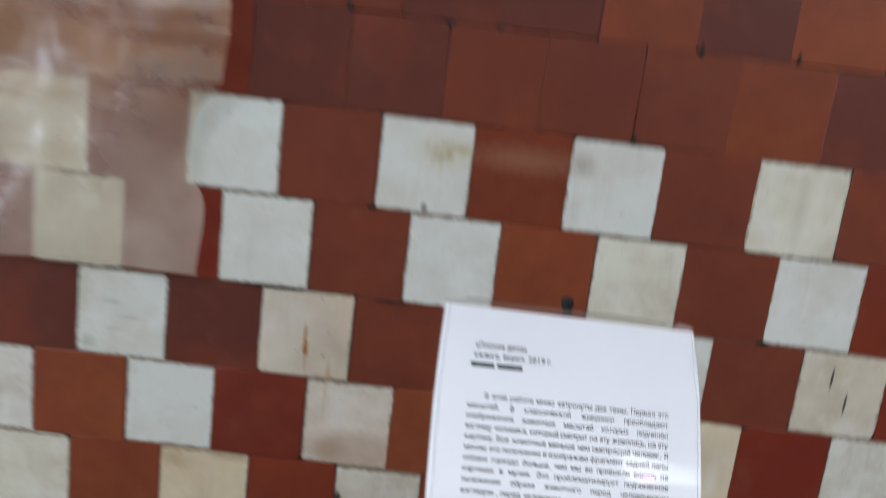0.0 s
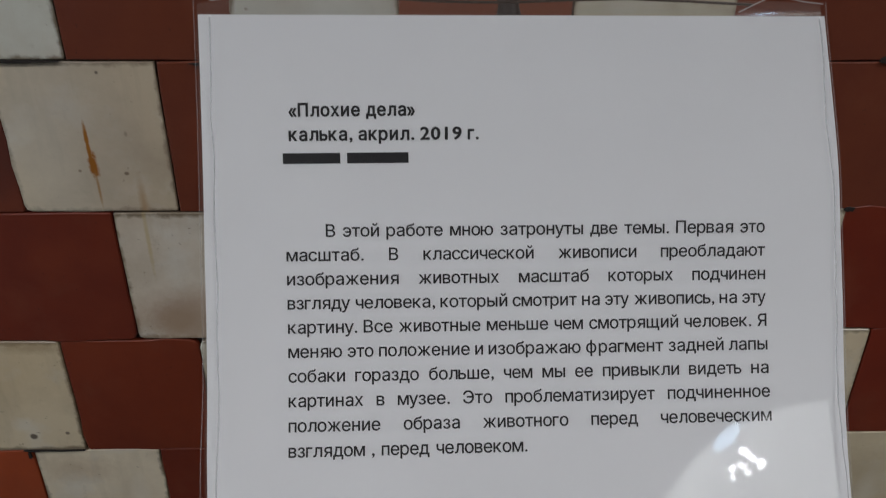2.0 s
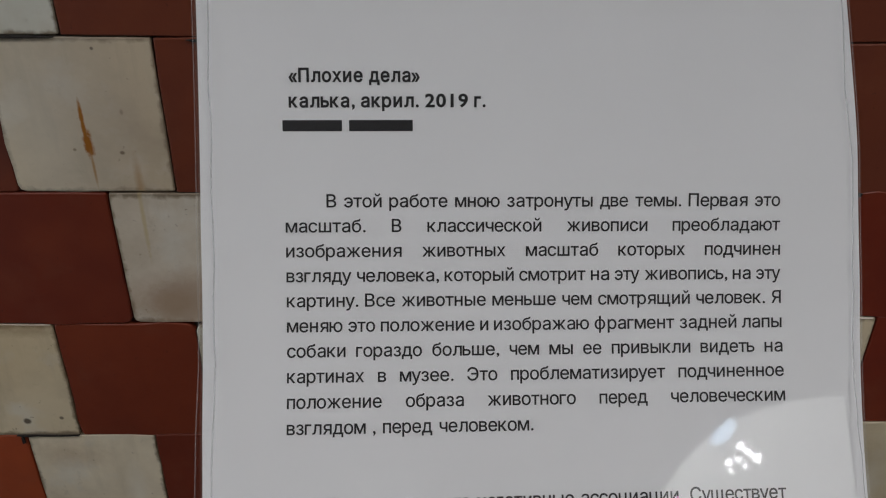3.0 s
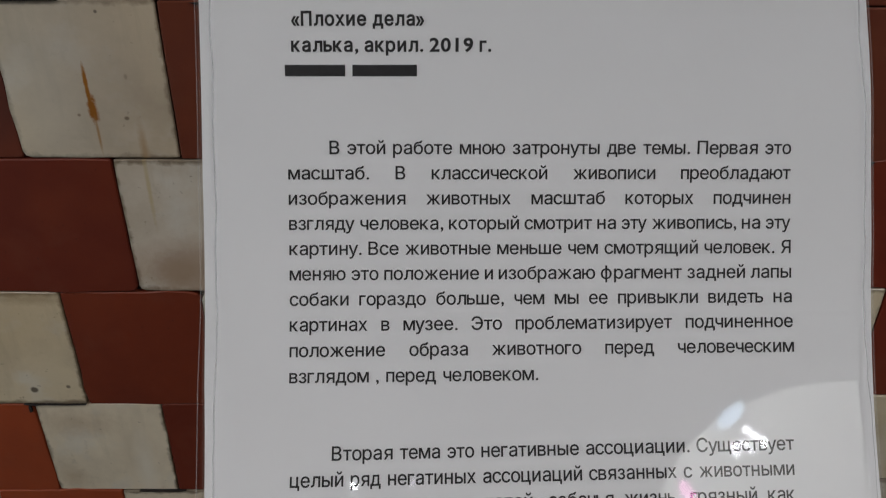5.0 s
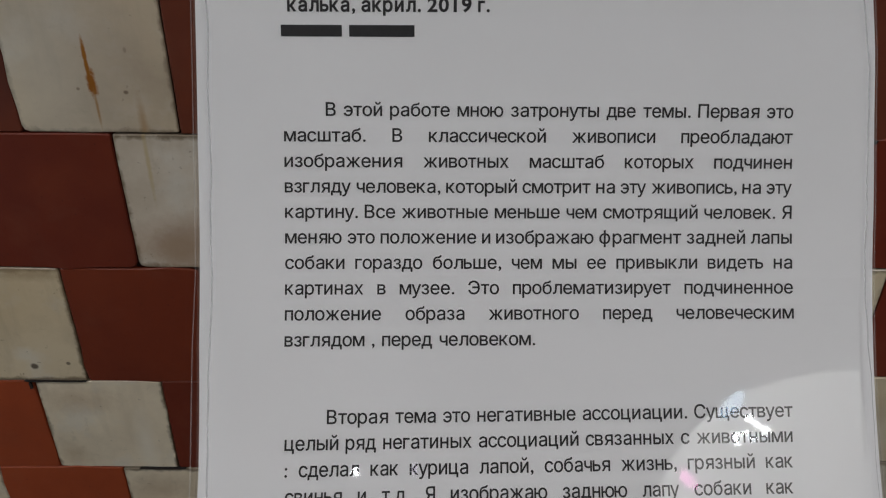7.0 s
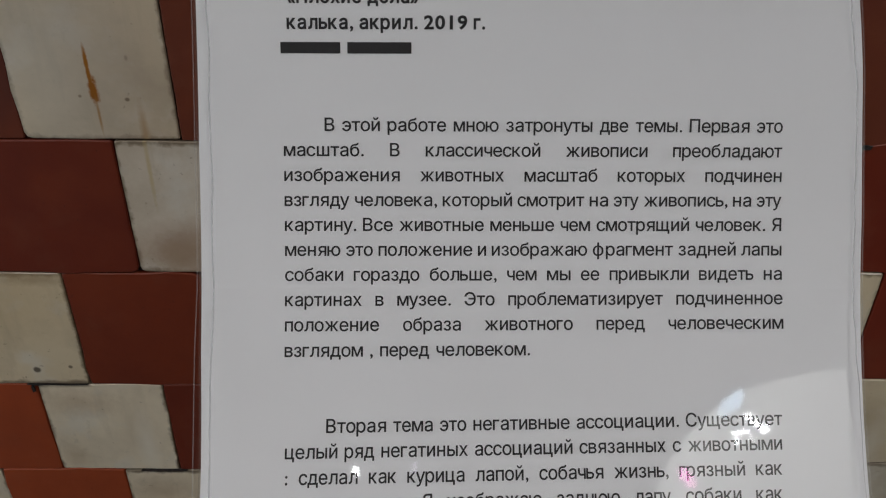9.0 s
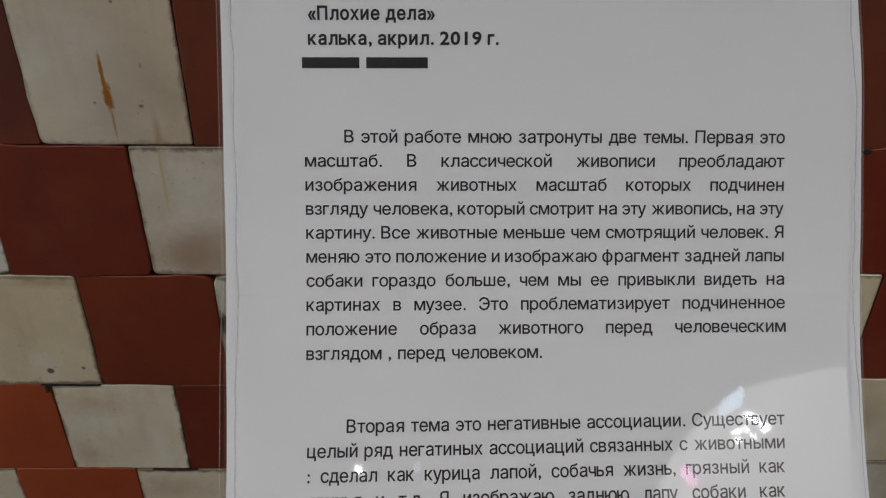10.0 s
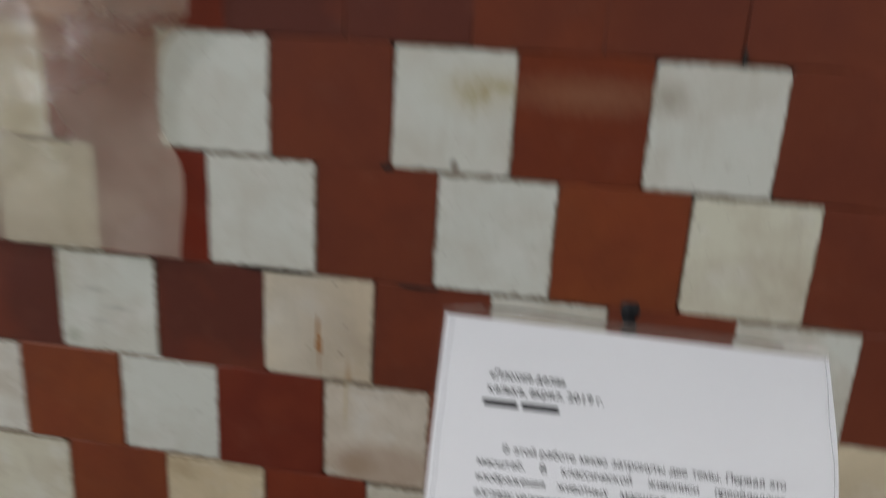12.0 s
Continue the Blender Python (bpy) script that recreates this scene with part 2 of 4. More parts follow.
# for the lowest courses, brightness put into the glaze; third ellipse paints a reflection
LIFTED = white_tile_material("lifted_cream_glaze", [
    (0.020, 0.004, 0.016, 0.034, 1.2, 0.8, 0.35, (0.52, 0.43, 0.30)), (-0.020, 0.026, 0.022, 0.010, 1.6, 0.8, 0.45, (0.36, 0.25, 0.14)),
    (0.026, -0.020, 0.006, 0.026, 1.2, 0.8, 0.5, (0.80, 0.76, 0.66)), (-0.034, -0.030, 0.008, 0.008, 1.6, 0.8, 0.45, (0.40, 0.29, 0.17))], LIFTED_CREAM, 0.35)
RED = red_tile_material("red_brown_glaze", [(0.165, 0.024, 0.011), (0.140, 0.020, 0.010), (0.172, 0.031, 0.013), (0.130, 0.022, 0.011), (0.180, 0.034, 0.013)])
# red-brown with a ragged paler band across the upper half
PALE_BAND = red_tile_material("red_brown_glaze_pale_band", [(0.15, 0.034, 0.014), (0.15, 0.034, 0.014)], [
    (0.004, 0.019, 0.046, 0.011, 1.6, 0.8, 0.27, (0.36, 0.22, 0.13))])
ORANGE = red_tile_material("orange_brown_glaze", [(0.20, 0.055, 0.020), (0.175, 0.045, 0.017)])
PLUM = red_tile_material("plum_brown_glaze", [(0.105, 0.032, 0.021), (0.088, 0.027, 0.018)])
VERMILION = red_tile_material("vermilion_glaze", [(0.36, 0.068, 0.020), (0.32, 0.060, 0.019)], (), 0.25)
BROWN = red_tile_material("dull_brown_glaze", [(0.132, 0.035, 0.018), (0.142, 0.038, 0.019)])
GROUT = plain("dark_grout", (0.07, 0.05, 0.04), 0.9, 0, 0.5, 60, 0.6)
DARKWALL = plain("dark_grey_plaster", (0.12, 0.115, 0.11), 0.85, 0, 0.1, 3, 0.3)
PLASTER = plain("grey_plaster", (0.30, 0.285, 0.265), 0.85, 0, 0.08, 3, 0.3)
HALLWHITE = plain("white_plaster", (0.78, 0.77, 0.74), 0.8, 0, 0.05, 3, 0.2)
STONE = plain("grey_floor_stone", (0.12, 0.105, 0.09), 0.45, 0, 0.25, 5, 0.2)
BLACK = plain("black_plastic", (0.008, 0.008, 0.009), 0.5, 0, 0.2, 90, 0.15)
BLACK.node_tree.nodes["Principled BSDF"].inputs["Specular IOR Level"].default_value = 0.15
STEEL = plain("dark_steel", (0.05, 0.045, 0.04), 0.35, 0.8, 0.2, 80, 0.1)
PAPER = plain("white_office_paper", (0.795, 0.80, 0.818), 0.75, 0, 0.012, 40, 0.03)
INK = plain("black_toner", (0.012, 0.012, 0.014), 0.6, 0, 0.2, 400, 0.0)
CHIP = plain("broken_tile_core", (0.014, 0.010, 0.008), 0.9, 0, 0.4, 200, 0.5)


def clear_film(name, veil, rough, tint=(0.75, 0.75, 0.76)):
    """Thin clear plastic: mostly see-through, a little mirror gloss, a trace of milky veil."""
    m, t, p = material(name)
    t.nodes.remove(p)
    out = t.nodes["Material Output"]
    co = node(t, "ShaderNodeTexCoord").outputs["Object"]
    h = noise_tex(t, co, 9, 2)
    nrm = bump(t, h, 0.04, 0.002)
    clear = node(t, "ShaderNodeBsdfTransparent", {"Color": (0.97, 0.97, 0.97, 1)})
    milk = node(t, "ShaderNodeBsdfDiffuse", {"Color": (*tint, 1)})
    body = node(t, "ShaderNodeMixShader", {0: veil, 1: clear.outputs[0], 2: milk.outputs[0]})
    gloss = node(t, "ShaderNodeBsdfGlossy", {"Roughness": rough, "Normal": nrm})
    mix = node(t, "ShaderNodeMixShader", {0: 0.052, 1: body.outputs[0], 2: gloss.outputs[0]})
    t.links.new(mix.outputs[0], out.inputs["Surface"])
    return m


FILM = clear_film("clear_plastic", 0.0, 0.032)
FILM_EDGE = clear_film("welded_plastic", 0.18, 0.12)


def tracing_material():
    """Translucent tracing paper with washes of ochre and brown paint."""
    m, t, p = material("tracing_paper")
    t.nodes.remove(p)
    co = node(t, "ShaderNodeTexCoord").outputs["Object"]
    z = node(t, "ShaderNodeSeparateXYZ", {0: co}).outputs["Z"]
    up = grey(t, maths(t, "ADD", z, maths(t, "MULTIPLY", noise_tex(t, co, 5, 2), 0.12)), 0.18, 0.28)
    paint = maths(t, "MULTIPLY", grey(t, noise_tex(t, co, 11, 5, 0.6), 0.36, 0.55), up)
    # sheet and paint tones are lightened to take in the glare
    col = mixc(t, paint, (0.74, 0.62, 0.49), (0.50, 0.29, 0.15))
    # pale patches put the streaky highlights into the colour
    glare_wash = maths(t, "MULTIPLY", grey(t, noise_tex(t, co, 9, 3), 0.55, 0.66), up)
    col = mixc(t, maths(t, "MULTIPLY", glare_wash, 0.8), col, (0.85, 0.78, 0.70))
    # long dry brush strokes, leaning, over the upper half
    lean = node(t, "ShaderNodeMapping", {"Vector": co, "Rotation": (0, 0.65, 0), "Scale": (5.0, 1.0, 30.0)}).outputs[0]
    stroke = maths(t, "MULTIPLY", grey(t, noise_tex(t, lean, 1.0, 4, 0.6), 0.50, 0.60), up)
    col = mixc(t, maths(t, "MULTIPLY", stroke, 0.75), col, (0.30, 0.14, 0.07))
    bare = maths(t, "MULTIPLY", grey(t, noise_tex(t, lean, 1.7, 3, 0.6), 0.58, 0.66), up)
    col = mixc(t, maths(t, "MULTIPLY", bare, 0.8), col, (0.88, 0.80, 0.66))
    milk = node(t, "ShaderNodeBsdfDiffuse", {"Color": col})
    glow = node(t, "ShaderNodeBsdfTranslucent", {"Color": col})
    paper = node(t, "ShaderNodeMixShader", {0: 0.2, 1: milk.outputs[0], 2: glow.outputs[0]})
    clear = node(t, "ShaderNodeBsdfTransparent", {"Color": (0.97, 0.98, 0.92, 1)})
    dense = grey(t, maths(t, "ADD", noise_tex(t, co, 7, 4), maths(t, "MULTIPLY", paint, 0.4)), 0.3, 0.9, 0.15, 0.58)
    body = node(t, "ShaderNodeMixShader", {0: dense, 1: clear.outputs[0], 2: paper.outputs[0]})
    fold = maths(t, "ABSOLUTE", maths(t, "SUBTRACT", noise_tex(t, co, 9, 3), 0.5))
    nrm = bump(t, maths(t, "ADD", fold, maths(t, "MULTIPLY", noise_tex(t, co, 30, 3), 0.2)), 0.8, 0.02)
    gloss = node(t, "ShaderNodeBsdfGlossy", {"Roughness": 0.36, "Normal": nrm})
    mix = node(t, "ShaderNodeMixShader", {0: 0.08, 1: body.outputs[0], 2: gloss.outputs[0]})
    t.links.new(mix.outputs[0], t.nodes["Material Output"].inputs["Surface"])
    return m


TRACING = tracing_material()


def glowing(name, color, strength):
    m, t, p = material(name)
    p.inputs["Base Color"].default_value = (0.8, 0.8, 0.8, 1)
    p.inputs["Emission Color"].default_value = (*color, 1)
    p.inputs["Emission Strength"].default_value = strength
    return m


SPOT_WHITE = glowing("white_spot_glow", (0.95, 0.98, 1.0), 40)
SPOT_BLUE = glowing("pale_blue_spot_glow", (0.6, 0.8, 1.0), 8.5)
SPOT_PINK = glowing("pink_spot_glow", (1.0, 0.40, 0.75), 13)
SPOT_LILAC = glowing("lilac_spot_glow", (0.85, 0.75, 1.0), 3.5)
DIFFUSER = glowing("lit_diffuser", (1.0, 0.96, 0.9), 2.5)
WEST_GLOW = glowing("west_glow_pane", (0.85, 0.93, 1.0), 3.0)


# ---- mesh helpers ----
def part(name, bm, mat, parent=None, label="", smooth=False):
    me = bpy.data.meshes.new(name)
    if all(e.is_manifold for e in bm.edges):
        bmesh.ops.recalc_face_normals(bm, faces=bm.faces)
    if smooth:
        bm.normal_update()
        for e in bm.edges:
            if len(e.link_faces) == 2 and e.calc_face_angle(0) > 0.9:
                e.smooth = False
    bm.to_mesh(me)
    bm.free()
    me.materials.append(mat)
    if smooth:
        for f in me.polygons:
            f.use_smooth = True
    ob = new(name, me)
    if parent:
        ob.parent = parent
    if label:
        ob["label"] = label
    return ob


def box(x0, x1, y0, y1, z0, z1, bevel=0.0, bm=None):
    bm = bm or bmesh.new()
    r = bmesh.ops.create_cube(bm, size=1, matrix=Matrix.Translation(((x0 + x1) / 2, (y0 + y1) / 2, (z0 + z1) / 2)) @ Matrix.Diagonal((x1 - x0, y1 - y0, z1 - z0, 1)))
    if bevel:
        edges = {e for v in r["verts"] for e in v.link_edges}
        bmesh.ops.bevel(bm, geom=list(edges), offset=bevel, segments=2, affect="EDGES", profile=0.5)
    return bm


def lathe(profile, segments=24, m=Matrix()):
    """A turned body from (radius, height) pairs, closed at both ends."""
    bm = bmesh.new()
    rings = [[bm.verts.new(m @ Vector((r * math.cos(2 * math.pi * i / segments), r * math.sin(2 * math.pi * i / segments), z))) for i in range(segments)] for r, z in profile]
    for a, b in zip(rings, rings[1:]):
        for i in range(segments):
            bm.faces.new((a[i], a[(i + 1) % segments], b[(i + 1) % segments], b[i]))
    bm.faces.new(rings[0][::-1])
    bm.faces.new(rings[-1])
    return bm


def rod(points, radius, segments=8, bm=None):
    """A round bar along a line of points."""
    bm = bm or bmesh.new()
    pts = [Vector(p) for p in points]
    rings = []
    for i, p in enumerate(pts):
        d = (pts[min(i + 1, len(pts) - 1)] - pts[max(i - 1, 0)]).normalized()
        side = d.cross(Vector((0.3, 0.2, 1)) if abs(d.z) < 0.8 else Vector((0.2, 1, 0))).normalized()
        up = side.cross(d)
        rings.append([bm.verts.new(p + radius * (math.cos(2 * math.pi * k / segments) * side + math.sin(2 * math.pi * k / segments) * up)) for k in range(segments)])
    for a, b in zip(rings, rings[1:]):
        for k in range(segments):
            bm.faces.new((a[k], a[(k + 1) % segments], b[(k + 1) % segments], b[k]))
    bm.faces.new(rings[0][::-1])
    bm.faces.new(rings[-1])
    return bm


def grid(us, vs, at):
    bm = bmesh.new()
    rows = [[bm.verts.new(at(u, v)) for u in us] for v in vs]
    for a, b in zip(rows, rows[1:]):
        for i in range(len(us) - 1):
            bm.faces.new((a[i], a[i + 1], b[i + 1], b[i]))
    return bm


def steps(a, b, n):
    return [a + (b - a) * i / n for i in range(n + 1)]


def thing(name, place, label, category, group=""):
    ob = new(name)
    ob.location = place
    ob.empty_display_size = 0.05
    return tagged(ob, label, category, group)


def under(ob, parent):
    """Parts are built in world places; keep them there below their thing."""
    ob.parent = parent
    ob.matrix_parent_inverse = Matrix.Translation(parent.location).inverted()
    return ob


# ---- room ----
WALL = 0.855          # face of the tiled wall
X0, X1, Y0 = -3.1, 4.3, -1.4

tagged(part("floor", box(X0 - 0.2, X1 + 0.2, Y0 - 0.2, WALL + 0.25, -0.12, 0), STONE), "grey stone floor of the exhibition room", "floor", kind="structure")
tagged(part("ceiling", box(X0 - 0.2, X1 + 0.2, Y0 - 0.2, WALL + 0.25, CEIL, CEIL + 0.15), PLASTER), "plain plastered ceiling", "ceiling", kind="structure")
wall_north = tagged(part("wall_north", box(X0 - 0.2, X1 + 0.2, WALL + 0.0045, WALL + 0.25, 0, CEIL), GROUT), "wall clad in chequered red-brown and cream glazed tiles", "wall", kind="structure")
tagged(part("wall_east", box(X1, X1 + 0.2, Y0 - 0.2, WALL + 0.0045, 0, CEIL), PLASTER), "grey plastered wall", "wall", kind="structure")

# west wall, with an unseen glowing pane added as fill from that side
bm = box(X0 - 0.2, X0, Y0 - 0.2, -1.1, 0, CEIL)
box(X0 - 0.2, X0, 0.1, WALL + 0.0045, 0, CEIL, bm=bm)
box(X0 - 0.2, X0, -1.1, 0.1, 0, 0.95, bm=bm)
box(X0 - 0.2, X0, -1.1, 0.1, 2.55, CEIL, bm=bm)
tagged(part("wall_west", bm, PLASTER), "grey plastered wall with an opening for an added glowing pane", "wall", kind="structure")
west_fill_pane = tagged(part("west_fill_pane", box(X0 - 0.16, X0 - 0.14, -1.04, 0.04, 1.01, 2.49), WEST_GLOW), "unseen glowing pane in a white frame, added to light the tiles from the west", "window", kind="structure")
for y0, y1, z0, z1 in ((-1.1, -1.04, 0.95, 2.55), (0.04, 0.1, 0.95, 2.55), (-1.04, 0.04, 0.95, 1.01), (-1.04, 0.04, 2.49, 2.55), (-0.525, -0.475, 1.01, 2.49)):
    part("fill_pane_frame", box(X0 - 0.135, X0 - 0.07, y0, y1, z0, z1, 0.006), HALLWHITE, west_fill_pane)

# rear wall with a high arched opening into a brighter hall
ARCH_X, ARCH_Z, ARCH_R, SILL = 1.83, 1.79, 1.052, 2.2
bm = bmesh.new()


def arch_ring(y, r):
    """The wall's lower edge over the sill at depth y, with the arch of radius r cut into it, and its upper edge."""
    low = math.asin((SILL - ARCH_Z) / r)
    arc = [math.pi - low - (math.pi - 2 * low) * i / 40 for i in range(41)]
    pts = [(X0 - 0.2, SILL)] + [(ARCH_X + r * math.cos(q), ARCH_Z + r * math.sin(q)) for q in arc] + [(X1 + 0.2, SILL)]
    return [bm.verts.new((x, y, z)) for x, z in pts], [bm.verts.new((x, y, CEIL)) for x, z in pts]


# the reveal splays towards the hall
front, front_top = arch_ring(Y0, ARCH_R)
back, back_top = arch_ring(Y0 - 0.2, ARCH_R + 0.25)
for i in range(len(front) - 1):
    bm.faces.new((front[i], front[i + 1], front_top[i + 1], front_top[i]))
    bm.faces.new((back[i + 1], back[i], back_top[i], back_top[i + 1]))
    bm.faces.new((front[i + 1], front[i], back[i], back[i + 1]))
    bm.faces.new((front_top[i], front_top[i + 1], back_top[i + 1], back_top[i]))
bm.faces.new((front[0], front_top[0], back_top[0], back[0]))
bm.faces.new((front_top[-1], front[-1], back[-1], back_top[-1]))
box(X0 - 0.2, X1 + 0.2, Y0 - 0.2, Y0, 0, SILL, bm=bm)
tagged(part("wall_south", bm, DARKWALL), "dark grey plastered wall with a high arched opening", "wall", kind="structure")

# the hall behind the arch
H0, H1, HY = 0.0, 4.5, -4.6
bm = box(H0, H1, HY - 0.15, HY, 0, 4.0)
box(H0 - 0.15, H0, HY - 0.15, Y0 - 0.2, 0, 4.0, bm=bm)
box(H1, H1 + 0.15, HY - 0.15, Y0 - 0.2, 0, 4.0, bm=bm)
box(H0 - 0.15, H1 + 0.15, Y0 - 0.2, Y0 - 0.05, CEIL + 0.15, 4.15, bm=bm)
tagged(part("wall_hall", bm, HALLWHITE), "white plastered walls of the bright hall", "wall", kind="structure")
tagged(part("ceiling_hall", box(H0 - 0.15, H1 + 0.15, HY - 0.15, Y0 - 0.2, 4.0, 4.15), HALLWHITE), "white hall ceiling", "ceiling", kind="structure")
tagged(part("floor_hall", box(H0 - 0.15, H1 + 0.15, HY - 0.15, Y0 - 0.2, -0.12, 0), STONE), "grey stone hall floor", "floor", kind="structure")


# bowl added at the hall's fill lamp, never in view
hall_fill = thing("hall_fill_bowl", (0.0, -2.9, 2.5), "unseen white half bowl, added where the hall is lit from", "wall lamp")
part("bowl", lathe([(0.03, 0.0), (0.09, 0.015), (0.13, 0.05), (0.145, 0.09), (0.135, 0.09), (0.02, 0.03)], 24, Matrix.Translation((0.148, 0, 0))), HALLWHITE, hall_fill, smooth=True)
part("bracket", box(0.0, 0.03, -0.05, 0.05, 0.0, 0.1, 0.004), STEEL, hall_fill)

# ---- unseen lamps added to the room ----
def added_ceiling_panel(x, y, w, d, top):
    t = thing("added_ceiling_panel", (x, y, top), "unseen panel light added on the ceiling to light the room", "ceiling light", "ceiling panel lights")
    bm = box(-w / 2 - 0.03, -w / 2, -d / 2 - 0.03, d / 2 + 0.03, -0.07, 0)
    box(w / 2, w / 2 + 0.03, -d / 2 - 0.03, d / 2 + 0.03, -0.07, 0, bm=bm)
    box(-w / 2, w / 2, -d / 2 - 0.03, -d / 2, -0.07, 0, bm=bm)
    box(-w / 2, w / 2, d / 2, d / 2 + 0.03, -0.07, 0, bm=bm)
    part("frame", bm, HALLWHITE, t)
    part("diffuser", box(-w / 2, w / 2, -d / 2, d / 2, -0.055, -0.045), DIFFUSER, t)


# panels added around the overhead fill, set clear of the sleeve's mirror
added_ceiling_panel(-1.9, -0.5, 1.2, 0.5, CEIL)
added_ceiling_panel(1.9, -0.5, 1.2, 0.5, CEIL)


def mirrored_bulb(x, y, z, r, glow, label, stretch=1.0, lean=0.0, top=CEIL):
    """A bulb on a cord; stretch draws it out to a candle shape, lean tips it sideways in its socket."""
    t = thing("mirrored_spot_bulb", (x, y, z), label, "lamp", "small hanging lamps")
    tip = pose(0, 0, 0, 0, lean, 0)
    k = r * stretch
    profile = [(r * 0.4, 1.25 * k), (r * 0.55, 0.95 * k), (r * 0.9, 0.5 * k), (r, 0), (r * 0.9, -0.5 * k), (r * 0.6, -0.85 * k), (r * 0.12, -k)]
    part("bulb", lathe(profile, 16, tip), glow, t, smooth=True)
    neck = tip @ Vector((0, 0, 1.2 * k))
    part("socket", lathe([(r * 0.42, 0), (r * 0.45, 0.8 * r), (r * 0.2, 1.1 * r)], 12, Matrix.Translation(neck) @ tip), BLACK, t)
    end = neck + tip.to_3x3() @ Vector((0, 0, r))
    part("cord", rod([end, (end.x, 0, end.z + 0.02), (end.x, 0, top - z)], 0.002, 6), BLACK, t)


# unseen bulbs, added where the sleeve film mirrors spots of unidentified sources
for x, z, r, stretch, lean in ((1.248, 2.510, 0.009, 1.7, 55), (1.268, 2.484, 0.009, 1.7, -38), (1.290, 2.458, 0.011, 1.6, 40), (1.186, 2.440, 0.008, 1.8, 62), (1.222, 2.452, 0.007, 1.7, 80), (1.180, 2.408, 0.006, 1.6, 10), (1.236, 2.424, 0.006, 1.4, -20)):
    mirrored_bulb(x, Y0 + 0.12, z, r, SPOT_WHITE, "unseen white bulb added for a bright spot mirrored in the sleeve", stretch, lean)
for x, z, r, stretch, lean in ((1.182, 2.540, 0.019, 1.7, 45), (1.213, 2.567, 0.025, 1.6, 48), (1.242, 2.596, 0.020, 1.6, 40)):
    mirrored_bulb(x, Y0 + 0.12, z, r, SPOT_BLUE, "unseen pale blue bulb added for a blue smear mirrored in the sleeve", stretch, lean)
for x, z, r, stretch, lean in ((0.972, 2.284, 0.015, 1.3, 15), (0.984, 2.262, 0.017, 1.4, -20)):
    mirrored_bulb(x, Y0 + 0.12, z, r, SPOT_PINK, "unseen pink bulb added for a pink spot mirrored in the sleeve", stretch, lean)
mirrored_bulb(-0.066, Y0 + 0.12, 2.291, 0.0095, SPOT_WHITE, "unseen white bulb by the rear wall, added for a mirrored spot", 1.5, -35)
mirrored_bulb(0.118, Y0 + 0.12, 2.300, 0.010, SPOT_LILAC, "unseen lilac bulb by the rear wall, added for a faint mirrored streak", 2.0, 4)

# ---- printed sheet: a bowed page on a slanted stand ----
O = Vector((0.1006, 0.5903, 1.0528))
EX = Vector((0.99998, -0.00042, 0.00675)).normalized()
EN = Vector((-0.0032, -0.9063, 0.4225)).normalized()
EY = EN.cross(EX)


def bow(a, s):
    """How far the page stands off its mean plane."""
    lo = -0.05
    c = max(s, lo)
    d = -0.1786 * c + 1.376 * c * c - 0.0174 * a + 0.272 * a * c
    if s < lo:
        d += (s - lo) * (-0.1786 + 2 * 1.376 * lo + 0.272 * a)
    return d


def on_page(a, s, lift=0.0):
    return O + a * EX + s * EY + (bow(a, s) + lift) * EN


TOP, FOOT = 0.1385, -0.156


def left_edge(s):
    curl = 0.0016 * max(0.0, (s - 0.06) / 0.08) ** 2
    lean = 0.0012 * max(0.0, min(1.0, (0.06 - s) / 0.06)) + 0.0020 * max(0.0, min(1.0, -s / 0.04))
    return -0.0272 + curl + lean


def right_edge(s):
    return 0.1816 - 0.0082 * max(0.0, min(1.0, (s - 0.04) / 0.1)) ** 1.4 - 0.0045 * max(0.0, (s - 0.085) / 0.0535) ** 1.3


def page_at(u, s, lift=0.0):
    l, r = left_edge(s), right_edge(s)
    droop = 0.0026 * u * max(0.0, min(1.0, (s - 0.1) / 0.0385))
    return on_page(l + (r - l) * u, s - droop, lift)


sheet = tagged(new("printed_sheet"), "white A4 sheet of printed black text in a clear sleeve", "paper sheet")
sheet.location = on_page(0.077, FOOT)
ss = steps(FOOT, TOP, 42)
bm = grid(steps(0, 1, 12), ss, lambda u, s: page_at(u, s))
ext = bmesh.ops.extrude_face_region(bm, geom=list(bm.faces))
bmesh.ops.translate(bm, vec=-EN * 0.0002, verts=[v for v in ext["geom"] if isinstance(v, bmesh.types.BMVert)])
under(part("page", bm, PAPER, smooth=True), sheet)

# ---- the printed text ----
HEAD = [("«Плохие дела»", 0.1089, 0.0011, 0.0414), ("калька, акрил. 2019 г.", 0.1013, 0.0009, 0.0617)]
FIRST = [
    "В этой работе мною затронуты две темы. Первая это",
    "масштаб. В классической живописи преобладают",
    "изображения животных масштаб которых подчинен",
    "взгляду человека, который смотрит на эту живопись, на эту",
    "картину. Все животные меньше чем смотрящий человек. Я",
    "меняю это положение и изображаю фрагмент задней лапы",
    "собаки гораздо больше, чем мы ее привыкли видеть на",
    "картинах в музее. Это проблематизирует подчиненное",
    "положение образа животного перед человеческим",
    "взглядом , перед человеком.",
]
SECOND = [
    "Вторая тема это негативные ассоциации. Существует",
    "целый ряд негатиных ассоциаций связанных с животными",
    ": сделал как курица лапой, собачья жизнь, грязный как",
    "свинья и т.д. Я изображаю заднюю лапу собаки как",
    "собирательный образ негативных ассоциации связанных с",
]
COL0, COL1, INDENT = -0.0014, 0.1560, 0.0132
glyphs = {}


